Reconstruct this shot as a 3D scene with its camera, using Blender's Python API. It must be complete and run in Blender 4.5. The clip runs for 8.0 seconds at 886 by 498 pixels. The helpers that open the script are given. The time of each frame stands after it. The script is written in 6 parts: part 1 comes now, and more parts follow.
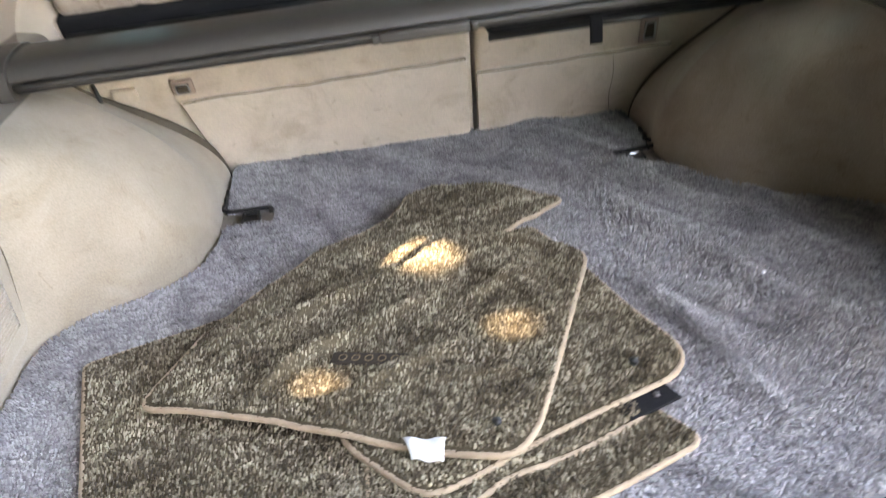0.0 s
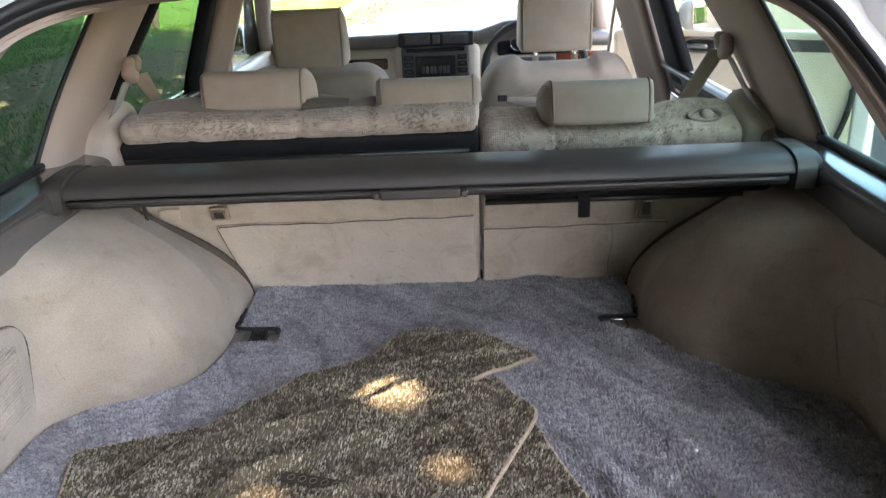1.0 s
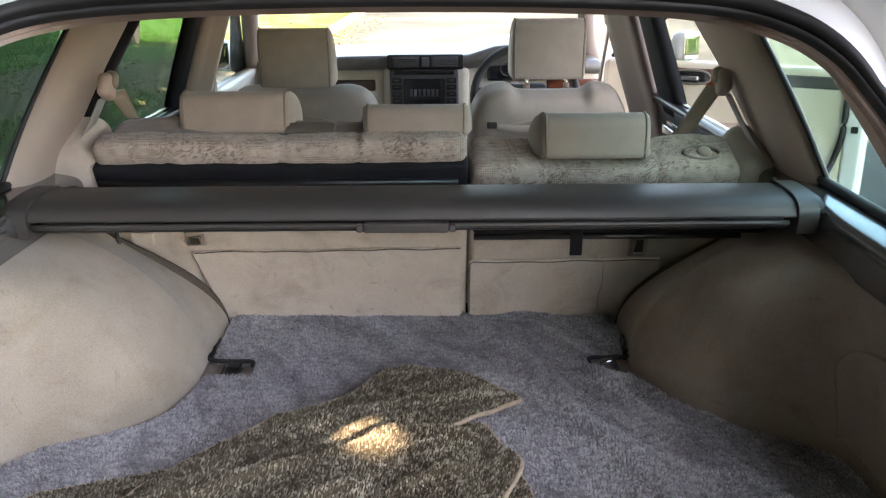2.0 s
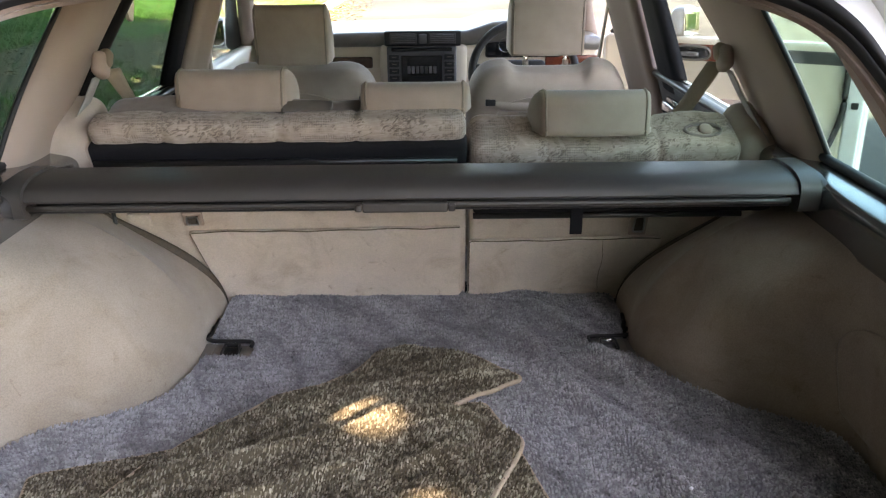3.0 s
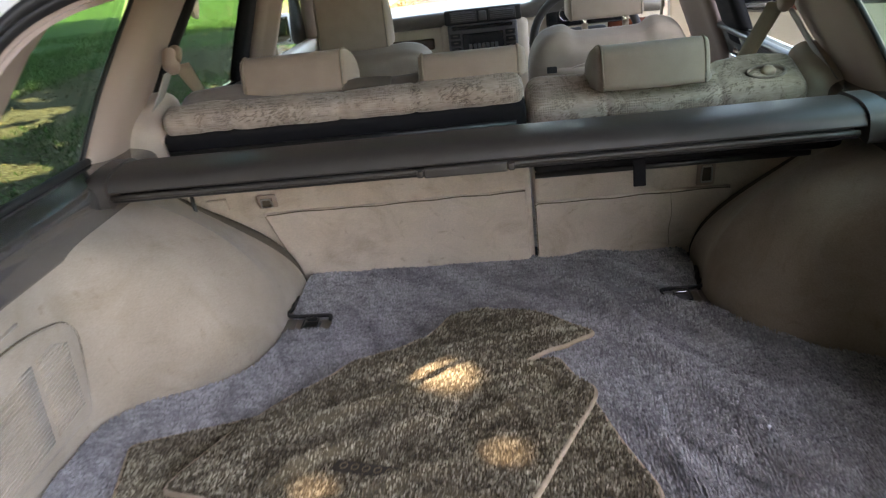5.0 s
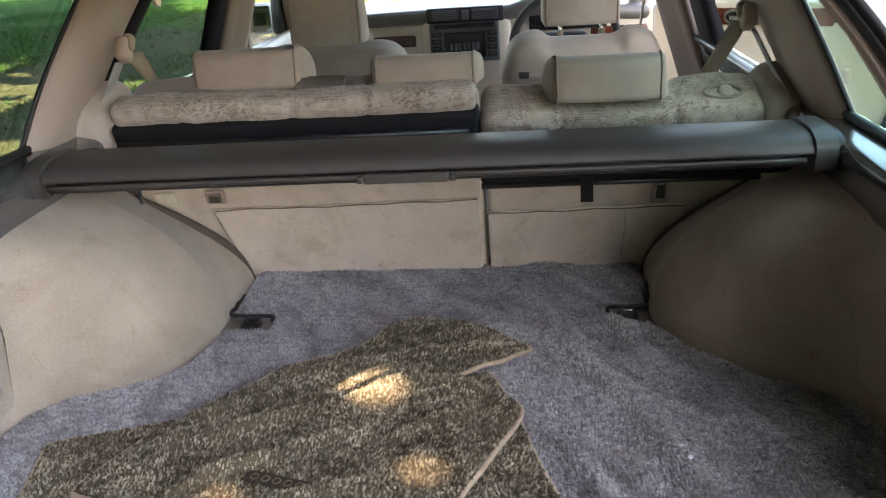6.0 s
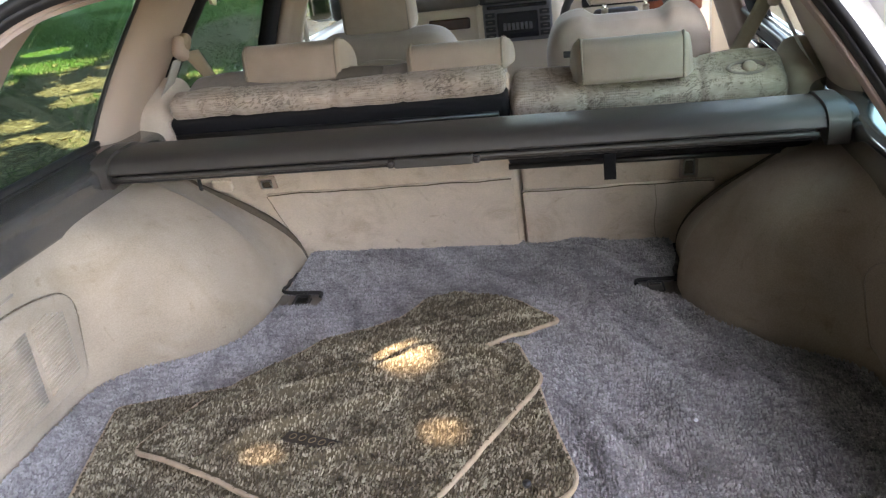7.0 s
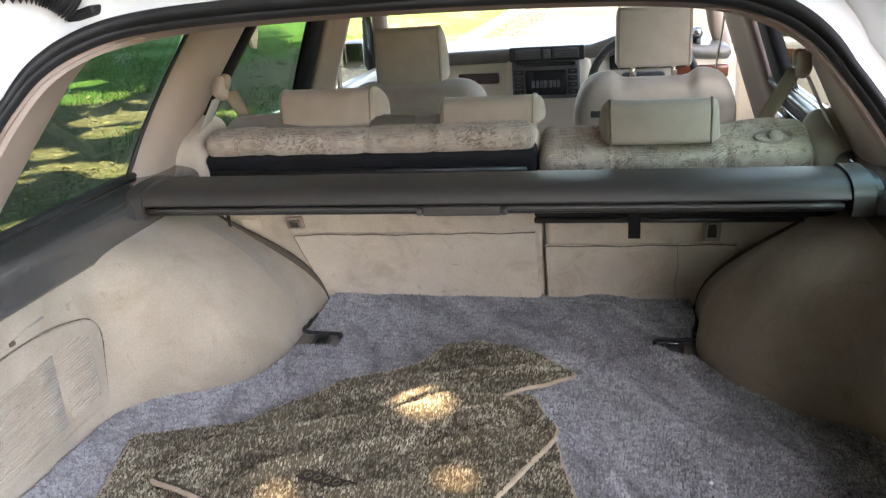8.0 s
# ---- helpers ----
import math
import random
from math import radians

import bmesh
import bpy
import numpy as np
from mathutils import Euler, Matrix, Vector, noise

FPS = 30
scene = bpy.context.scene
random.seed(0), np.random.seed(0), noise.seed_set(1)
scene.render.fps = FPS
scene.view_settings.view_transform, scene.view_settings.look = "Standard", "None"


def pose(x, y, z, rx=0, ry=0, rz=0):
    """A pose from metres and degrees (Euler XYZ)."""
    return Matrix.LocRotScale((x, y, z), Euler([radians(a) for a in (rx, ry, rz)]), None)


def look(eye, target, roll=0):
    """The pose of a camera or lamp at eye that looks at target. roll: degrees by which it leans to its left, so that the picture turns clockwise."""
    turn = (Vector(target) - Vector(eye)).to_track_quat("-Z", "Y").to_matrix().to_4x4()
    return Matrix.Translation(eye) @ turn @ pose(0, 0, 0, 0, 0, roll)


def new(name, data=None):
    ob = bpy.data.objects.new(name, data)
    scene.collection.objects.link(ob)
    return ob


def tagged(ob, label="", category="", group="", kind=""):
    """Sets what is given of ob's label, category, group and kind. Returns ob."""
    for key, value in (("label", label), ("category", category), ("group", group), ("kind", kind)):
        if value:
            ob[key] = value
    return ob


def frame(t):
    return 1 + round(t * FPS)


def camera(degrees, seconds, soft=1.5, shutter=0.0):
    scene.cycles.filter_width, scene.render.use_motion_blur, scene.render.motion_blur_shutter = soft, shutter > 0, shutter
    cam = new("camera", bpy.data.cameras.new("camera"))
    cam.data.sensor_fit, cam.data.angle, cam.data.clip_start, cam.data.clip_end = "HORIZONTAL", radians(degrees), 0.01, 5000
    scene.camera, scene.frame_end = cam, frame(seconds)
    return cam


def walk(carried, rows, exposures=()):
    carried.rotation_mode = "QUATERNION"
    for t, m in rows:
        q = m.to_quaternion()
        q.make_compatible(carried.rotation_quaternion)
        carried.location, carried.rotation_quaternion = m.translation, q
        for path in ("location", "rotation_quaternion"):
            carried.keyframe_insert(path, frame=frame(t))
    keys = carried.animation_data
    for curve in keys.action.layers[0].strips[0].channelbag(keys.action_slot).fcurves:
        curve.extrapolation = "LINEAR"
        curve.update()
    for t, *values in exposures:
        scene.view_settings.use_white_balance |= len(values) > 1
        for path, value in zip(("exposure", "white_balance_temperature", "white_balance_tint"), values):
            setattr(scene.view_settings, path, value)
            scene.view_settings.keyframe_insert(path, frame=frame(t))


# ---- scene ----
cam = camera(56.1, 8.0, soft=1.2, shutter=0.5)
PATH = [
    (0, (-0.08, -1.633, 0.653), (0.027, 0.107, -0.326), -7.3),
    (0.5, (0.022, -1.739, 0.679), (0.02, 0.103, -0.1), -5.0),
    (1, (0.079, -1.745, 0.725), (0.033, 0.131, 0.034), -2.5),
    (1.5, (0.072, -1.685, 0.726), (0.051, 0.211, 0.092), -0.2),
    (1.7, (0.072, -1.678, 0.728), (0.069, 0.219, 0.093), -0.3),
    (2.8, (0.07, -1.664, 0.731), (0.064, 0.209, 0.026), -0.7),
    (3, (0.069, -1.664, 0.73), (0.072, 0.209, 0.03), -0.6),
    (3.5, (0.063, -1.665, 0.732), (0.084, 0.218, 0.059), -0.3),
    (4, (0.084, -1.728, 0.734), (0.063, 0.171, 0.105), -1.6),
    (4.5, (0.106, -1.796, 0.723), (-0.032, 0.107, 0.123), -3.9),
    (5, (0.097, -1.702, 0.697), (-0.099, 0.155, -0.019), -6.7),
    (5.2, (0.095, -1.645, 0.698), (-0.022, 0.214, -0.03), -4.8),
    (6.3, (0.238, -1.686, 0.709), (0.005, 0.16, -0.027), -4.0),
    (6.5, (0.263, -1.706, 0.714), (-0.049, 0.115, -0.05), -6.1),
    (7, (0.288, -1.734, 0.732), (-0.088, 0.075, -0.034), -7.1),
    (7.5, (0.274, -1.756, 0.738), (-0.134, 0.069, 0.029), -4.6),
    (8, (0.274, -1.758, 0.738), (-0.132, 0.089, 0.087), -4.0),
]
walk(cam, [(t, look(eye, target, roll)) for t, eye, target, roll in PATH], [(0.0, 4.2, 8150, 16), (0.5, 3.9, 7950, 18), (1.0, 3.60, 7750, 19), (3.0, 3.5, 8050, 20), (4.0, 3.62, 8050, 20), (4.5, 3.54, 8050, 20), (5.0, 3.23, 8150, 20), (5.2, 3.23, 8150, 20), (6.3, 3.56, 8200, 20), (7.0, 3.68, 8200, 20), (7.5, 3.64, 8200, 19), (8.0, 3.70, 8150, 18)])

# ---------- world, sun, exposure ----------
SUN_EL, SUN_AZ = radians(57.0), radians(155.0)      # height, and turn from the car's nose towards its right side
SUN_DIR = Vector((math.sin(SUN_AZ) * math.cos(SUN_EL), math.cos(SUN_AZ) * math.cos(SUN_EL), math.sin(SUN_EL)))
world = bpy.data.worlds.new("sky")
scene.world = world
world.use_nodes = True
sky = world.node_tree.nodes.new("ShaderNodeTexSky")
sky.sky_type = "NISHITA"
sky.sun_disc = False
sky.sun_elevation = SUN_EL
sky.sun_rotation = SUN_AZ
world.node_tree.links.new(sky.outputs[0], world.node_tree.nodes["Background"].inputs[0])
world.node_tree.nodes["Background"].inputs[1].default_value = 0.15
sun_data = bpy.data.lights.new("sun", "SUN")
sun_data.energy = 4.5
sun_data.angle = radians(0.53)
sun_data.color = (1.0, 0.88, 0.70)
sun = new("sun", sun_data)
sun.matrix_world = look(SUN_DIR * 30, (0, 0, 0))

# ---------- mesh helpers ----------
LEAN_BACK = math.atan(0.36)          # lean of the rear seat backs


def mesh_from(name, verts, faces, smooth=True):
    me = bpy.data.meshes.new(name)
    me.from_pydata([tuple(map(float, v)) for v in verts], [], faces)
    me.update()
    if smooth:
        me.polygons.foreach_set("use_smooth", [True] * len(me.polygons))
    return me


def grid_mesh(name, P, close_u=False, close_v=False, smooth=True, flip=False):
    """A sheet through the points P[row][col]."""
    P = np.asarray(P, float)
    n, m = P.shape[:2]
    rows = range(n if close_u else n - 1)
    cols = range(m if close_v else m - 1)
    faces = []
    for i in rows:
        for j in cols:
            a, b = i * m + j, i * m + (j + 1) % m
            c, d = ((i + 1) % n) * m + (j + 1) % m, ((i + 1) % n) * m + j
            faces.append((a, d, c, b) if flip else (a, b, c, d))
    return mesh_from(name, P.reshape(-1, 3), faces, smooth)


def thick_grid(name, P, off, smooth=True):
    """A sheet with a second skin at the offset off and closed edges."""
    P = np.asarray(P, float)
    Q = P + np.asarray(off, float)
    n, m = P.shape[:2]
    N = n * m
    faces = []
    for i in range(n - 1):
        for j in range(m - 1):
            a, b, c, d = i * m + j, i * m + j + 1, (i + 1) * m + j + 1, (i + 1) * m + j
            faces += [(a, b, c, d), (N + d, N + c, N + b, N + a)]
    rim = [j for j in range(m)] + [i * m + m - 1 for i in range(1, n)] + [(n - 1) * m + j for j in range(m - 2, -1, -1)] + [i * m for i in range(n - 2, 0, -1)]
    for k in range(len(rim)):
        a, b = rim[k], rim[(k + 1) % len(rim)]
        faces.append((b, a, N + a, N + b))
    return mesh_from(name, np.concatenate([P.reshape(-1, 3), Q.reshape(-1, 3)]), faces, smooth)


def rbox(name, size, r, n=6, warp=None, m=None):
    """A box with rounded edges, fine enough to be bent: warp takes and gives a point."""
    sx, sy, sz = (s / 2 for s in size)
    r = min(r, sx * 0.999, sy * 0.999, sz * 0.999)
    bm = bmesh.new()

    def stops(h):
        k = 4
        edge = [-h + r * (1 - math.cos(math.pi / 2 * i / k)) for i in range(k)]
        mid = [(-h + r) + 2 * (h - r) * i / n for i in range(n + 1)]
        return edge + mid + [-e for e in reversed(edge)]

    hs = (sx, sy, sz)
    for ax in range(3):
        u, v = (ax + 1) % 3, (ax + 2) % 3
        U, V = stops(hs[u]), stops(hs[v])
        for side in (-1, 1):
            rows = []
            for a in U:
                row = []
                for b in V:
                    p = [0, 0, 0]
                    p[ax], p[u], p[v] = side * hs[ax], a, b
                    core = [max(-hs[k] + r, min(hs[k] - r, p[k])) for k in range(3)]
                    d = Vector(p) - Vector(core)
                    q = Vector(core) + (d.normalized() * r if d.length > 1e-9 else d)
                    row.append(bm.verts.new(q))
                rows.append(row)
            for i in range(len(U) - 1):
                for j in range(len(V) - 1):
                    f = [rows[i][j], rows[i + 1][j], rows[i + 1][j + 1], rows[i][j + 1]]
                    bm.faces.new(f if side > 0 else f[::-1])
    bmesh.ops.remove_doubles(bm, verts=bm.verts, dist=1e-5)
    if warp:
        for v in bm.verts:
            v.co = Vector(warp(v.co.copy()))
    if m is not None:
        bm.transform(m)
    for f in bm.faces:
        f.smooth = True
    me = bpy.data.meshes.new(name)
    bm.to_mesh(me)
    bm.free()
    return me


def spline(points, n=8, closed=False):
    """A smooth line through the points (Catmull-Rom)."""
    P = [np.array(p, float) for p in points]
    out = []
    K = len(P)
    for i in range(K if closed else K - 1):
        if closed:
            a, b, c, d = P[i - 1], P[i], P[(i + 1) % K], P[(i + 2) % K]
        else:
            b, c = P[i], P[i + 1]
            a = P[i - 1] if i else 2 * b - c
            d = P[i + 2] if i + 2 < K else 2 * c - b
        for k in range(n):
            t = k / n
            out.append(0.5 * (2 * b + (c - a) * t + (2 * a - 5 * b + 4 * c - d) * t * t + (3 * b - a - 3 * c + d) * t ** 3))
    if not closed:
        out.append(P[-1])
    return np.array(out)


def rounded(points, times=3, closed=True):
    """Corner cutting (Chaikin)."""
    P = np.array(points, float)
    for _ in range(times):
        Q = []
        K = len(P)
        for i in range(K if closed else K - 1):
            a, b = P[i], P[(i + 1) % K]
            Q += [a * 0.75 + b * 0.25, a * 0.25 + b * 0.75]
        if not closed:
            Q = [P[0]] + Q + [P[-1]]
        P = np.array(Q)
    return P


def fillet(points, n=6):
    """A ring of corners (x, y, radius) with each corner rounded, sides split evenly."""
    P = [(np.array(p[:2], float), p[2]) for p in points]
    K, out = len(P), []
    for i in range(K):
        a, (b, r), c = P[i - 1][0], P[i], P[(i + 1) % K][0]
        u, v = a - b, c - b
        lu, lv = np.linalg.norm(u), np.linalg.norm(v)
        s = b + u / lu * min(r, lu * 0.48)
        e = b + v / lv * min(r, lv * 0.48)
        out += [(1 - t) ** 2 * s + 2 * t * (1 - t) * b + t * t * e for t in np.linspace(0, 1, n)]
        nxt, rn = P[(i + 1) % K]
        far = nxt + (b - nxt) / np.linalg.norm(b - nxt) * min(rn, lv * 0.48)
        k = int(np.linalg.norm(far - e) / 0.02)
        out += [e + (far - e) * j / (k + 1) for j in range(1, k + 1)]
    return np.array(out)


def tube(name, line, r, sides=8, closed=False, up=(0, 0, 1), flat=1.0, radii=None):
    """A rod along a line; flat scales its section along up."""
    L = np.asarray(line, float)
    n = len(L)
    rings = []
    for i in range(n):
        a = L[i - 1] if (i or closed) else L[0]
        b = L[(i + 1) % n] if (i < n - 1 or closed) else L[-1]
        t = Vector(b - a).normalized()
        s = t.cross(Vector(up))
        s = s.normalized() if s.length > 1e-6 else t.orthogonal().normalized()
        w = s.cross(t).normalized()
        rr = radii[i] if radii is not None else r
        rings.append([L[i] + rr * (math.cos(2 * math.pi * k / sides) * np.array(s) + flat * math.sin(2 * math.pi * k / sides) * np.array(w)) for k in range(sides)])
    V = np.array(rings)
    faces = []
    for i in range(n if closed else n - 1):
        for k in range(sides):
            a, b = i * sides + k, i * sides + (k + 1) % sides
            c, d = ((i + 1) % n) * sides + (k + 1) % sides, ((i + 1) % n) * sides + k
            faces.append((a, b, c, d))
    if not closed:
        faces += [tuple(range(sides))[::-1], tuple((n - 1) * sides + k for k in range(sides))]
    return mesh_from(name, V.reshape(-1, 3), faces)


def extrude_section(name, section, xs, taper=None):
    """A closed y-z section carried along x, with capped ends."""
    S = np.array(section, float)
    V, faces, k = [], [], len(S)
    for i, x in enumerate(xs):
        for y, z in S:
            V.append((x, y, z))
    for i in range(len(xs) - 1):
        for j in range(k):
            faces.append((i * k + j, i * k + (j + 1) % k, (i + 1) * k + (j + 1) % k, (i + 1) * k + j))
    faces += [tuple(range(k))[::-1], tuple((len(xs) - 1) * k + j for j in range(k))]
    return mesh_from(name, V, faces, False)


def join_meshes(name, meshes):
    V, F, o = [], [], 0
    for me in meshes:
        V += [tuple(v.co) for v in me.vertices]
        F += [tuple(o + i for i in p.vertices) for p in me.polygons]
        o = len(V)
    return mesh_from(name, V, F)


def tufts(name, x, y, z, rng, wide, tall, lean, turn=None):
    """Short leaning yarn ends, four-sided and blunt, one island each."""
    n = len(x)
    w = rng.uniform(*wide, n)
    h = rng.uniform(*tall, n)
    a = rng.uniform(0, 6.283, n) if turn is None else turn
    out = np.zeros((n, 8, 3))
    lx, ly = lean
    for k in range(4):
        c, s = np.cos(a + k * 1.5708), np.sin(a + k * 1.5708)
        out[:, k] = np.stack([x + c * w, y + s * w, z - 0.002], 1)
        r = w * rng.uniform(0.35, 0.8, n)
        out[:, 4 + k] = np.stack([x + c * r + lx * h, y + s * r + ly * h, z + h * rng.uniform(0.8, 1.0, n)], 1)
    q = np.array([(0, 1, 5, 4), (1, 2, 6, 5), (2, 3, 7, 6), (3, 0, 4, 7), (4, 5, 6, 7)])
    F = (np.arange(n)[:, None, None] * 8 + q[None]).reshape(-1, 4)
    me = bpy.data.meshes.new(name)
    me.from_pydata(out.reshape(-1, 3), [], F)
    me.update()
    return me


def smooth_by_angle(me, deg=35):
    bm = bmesh.new()
    bm.from_mesh(me)
    for f in bm.faces:
        f.smooth = True
    for e in bm.edges:
        if len(e.link_faces) == 2 and e.calc_face_angle(0) > radians(deg):
            e.smooth = False
    bm.to_mesh(me)
    bm.free()
    return me


def part(name, me, material, parent, label=""):
    """One mesh object under a thing or a part; coordinates are those of the place."""
    ob = new(name, me)
    if material is not None:
        me.materials.clear()
        me.materials.append(material)
    if parent is not None:
        ob.parent = parent
        base = parent
        while base.parent:
            base = base.parent
        ob.matrix_parent_inverse = Matrix.Identity(4) if parent is not base else base.matrix_basis.inverted()
    if label:
        tagged(ob, label)
    return ob


def thing(name, label, category, at=(0, 0, 0), group="", kind=""):
    ob = new(name)
    ob.empty_display_size = 0.05
    ob.location = at
    return tagged(ob, label, category, group, kind)


def whole(name, me, material, label, category, group="", kind=""):
    """A thing or a piece of the setting that is one mesh."""
    return tagged(part(name, me, material, None), label, category, group, kind)


# ---------- materials ----------
def material(name, colour, rough=0.6, metal=0.0, var=0.0, scale=30.0, fine=0.0, fine_scale=400.0, bump=0.0, bump_scale=300.0, sheen=0.0, coat=0.0, spec=0.5):
    m = bpy.data.materials.new(name)
    m.use_nodes = True
    nt = m.node_tree
    b = nt.nodes["Principled BSDF"]
    b.inputs["Roughness"].default_value = rough
    b.inputs["Metallic"].default_value = metal
    b.inputs["Specular IOR Level"].default_value = spec
    b.inputs["Sheen Weight"].default_value = sheen
    b.inputs["Coat Weight"].default_value = coat
    b.inputs["Base Color"].default_value = (*colour, 1)
    geo = nt.nodes.new("ShaderNodeNewGeometry")
    last = None
    for amount, sc, det in ((var, scale, 4.0), (fine, fine_scale, 1.0)):
        if not amount:
            continue
        t = nt.nodes.new("ShaderNodeTexNoise")
        t.inputs["Scale"].default_value = sc
        t.inputs["Detail"].default_value = det
        nt.links.new(geo.outputs["Position"], t.inputs["Vector"])
        r = nt.nodes.new("ShaderNodeMapRange")
        r.inputs["From Min"].default_value, r.inputs["From Max"].default_value = 0.3, 0.7
        r.inputs["To Min"].default_value, r.inputs["To Max"].default_value = 1 - amount, 1 + amount
        nt.links.new(t.outputs["Fac"], r.inputs["Value"])
        mul = nt.nodes.new("ShaderNodeVectorMath")
        mul.operation = "SCALE"
        if last is None:
            mul.inputs[0].default_value = colour
        else:
            nt.links.new(last, mul.inputs[0])
        nt.links.new(r.outputs[0], mul.inputs["Scale"])
        last = mul.outputs[0]
    if last is not None:
        nt.links.new(last, b.inputs["Base Color"])
    if bump:
        t = nt.nodes.new("ShaderNodeTexNoise")
        t.inputs["Scale"].default_value = bump_scale
        t.inputs["Detail"].default_value = 3.0
        nt.links.new(geo.outputs["Position"], t.inputs["Vector"])
        k = nt.nodes.new("ShaderNodeBump")
        k.inputs["Strength"].default_value = bump
        k.inputs["Distance"].default_value = 0.002
        nt.links.new(t.outputs["Fac"], k.inputs["Height"])
        nt.links.new(k.outputs[0], b.inputs["Normal"])
    return m


def glass(name, tint, gloss=0.05):
    m = bpy.data.materials.new(name)
    m.use_nodes = True
    nt = m.node_tree
    nt.nodes.remove(nt.nodes["Principled BSDF"])
    out = nt.nodes["Material Output"]
    tr = nt.nodes.new("ShaderNodeBsdfTransparent")
    tr.inputs[0].default_value = (*tint, 1)
    gl = nt.nodes.new("ShaderNodeBsdfGlossy")
    gl.inputs["Roughness"].default_value = 0.03
    mix = nt.nodes.new("ShaderNodeMixShader")
    mix.inputs[0].default_value = gloss
    nt.links.new(tr.outputs[0], mix.inputs[1])
    nt.links.new(gl.outputs[0], mix.inputs[2])
    nt.links.new(mix.outputs[0], out.inputs[0])
    return m


def ramp_node(nt, stops):
    r = nt.nodes.new("ShaderNodeValToRGB")
    e = r.color_ramp.elements
    while len(e) < len(stops):
        e.new(0.5)
    for el, (p, c) in zip(e, stops):
        el.position = p
        el.color = (*c, 1)
    return r


def mixed(nt, a, b, fac, blend="MIX"):
    """Mixes two colours; each input is a socket or a value."""
    x = nt.nodes.new("ShaderNodeMix")
    x.data_type = "RGBA"
    x.blend_type = blend
    for sock, val in ((x.inputs[0], fac), (x.inputs[6], a), (x.inputs[7], b)):
        if hasattr(val, "is_output"):
            nt.links.new(val, sock)
        elif isinstance(val, tuple):
            sock.default_value = (*val, 1)
        else:
            sock.default_value = val
    return x.outputs[2]


def tex(nt, kind, scale, vec, **more):
    t = nt.nodes.new(kind)
    t.inputs["Scale"].default_value = scale
    for k, v in more.items():
        t.inputs[k].default_value = v
    nt.links.new(vec, t.inputs["Vector"])
    return t


def carpet_material():
    """Blue-grey plush: brushed streaks and the folds' shading put into the colour, each tuft a little different."""
    m = material("plush_carpet", (0.2, 0.2, 0.235), 0.95, sheen=0.25, spec=0.1)
    nt = m.node_tree
    b = nt.nodes["Principled BSDF"]
    g = nt.nodes.new("ShaderNodeNewGeometry")
    geo = g.outputs["Position"]
    turn = nt.nodes.new("ShaderNodeMapping")
    turn.vector_type = "TEXTURE"
    turn.inputs["Rotation"].default_value = (0, 0, radians(-58))
    turn.inputs["Scale"].default_value = (2.6, 1.0, 1.0)
    nt.links.new(geo, turn.inputs["Vector"])
    # Long streaks stand in for shade along the slack folds as well as brushing
    brush_shade = tex(nt, "ShaderNodeTexNoise", 11.0, turn.outputs[0], Detail=5.0, Roughness=0.6, Distortion=1.1)
    rows = nt.nodes.new("ShaderNodeMapping")          # rows of loops across the car
    rows.vector_type = "TEXTURE"
    rows.inputs["Scale"].default_value = (2.6, 1.0, 1.0)
    nt.links.new(geo, rows.inputs["Vector"])
    tuft = tex(nt, "ShaderNodeTexNoise", 130.0, rows.outputs[0], Detail=3.0)
    r1 = ramp_node(nt, [(0.36, (0.180, 0.174, 0.182)), (0.48, (0.282, 0.274, 0.284)), (0.64, (0.375, 0.366, 0.380))])
    nt.links.new(brush_shade.outputs["Fac"], r1.inputs[0])
    r2 = ramp_node(nt, [(0.32, (0.66, 0.66, 0.67)), (0.45, (0.98, 0.98, 0.98)), (0.66, (1.22, 1.22, 1.22))])
    nt.links.new(tuft.outputs["Fac"], r2.inputs[0])
    r3 = ramp_node(nt, [(0.0, (0.76, 0.76, 0.76)), (1.0, (1.24, 1.24, 1.24))])
    nt.links.new(g.outputs["Random Per Island"], r3.inputs[0])
    c = mixed(nt, r1.outputs[0], r2.outputs[0], 1.0, "MULTIPLY")
    c = mixed(nt, c, r3.outputs[0], 1.0, "MULTIPLY")
    nt.links.new(c, b.inputs["Base Color"])
    return m


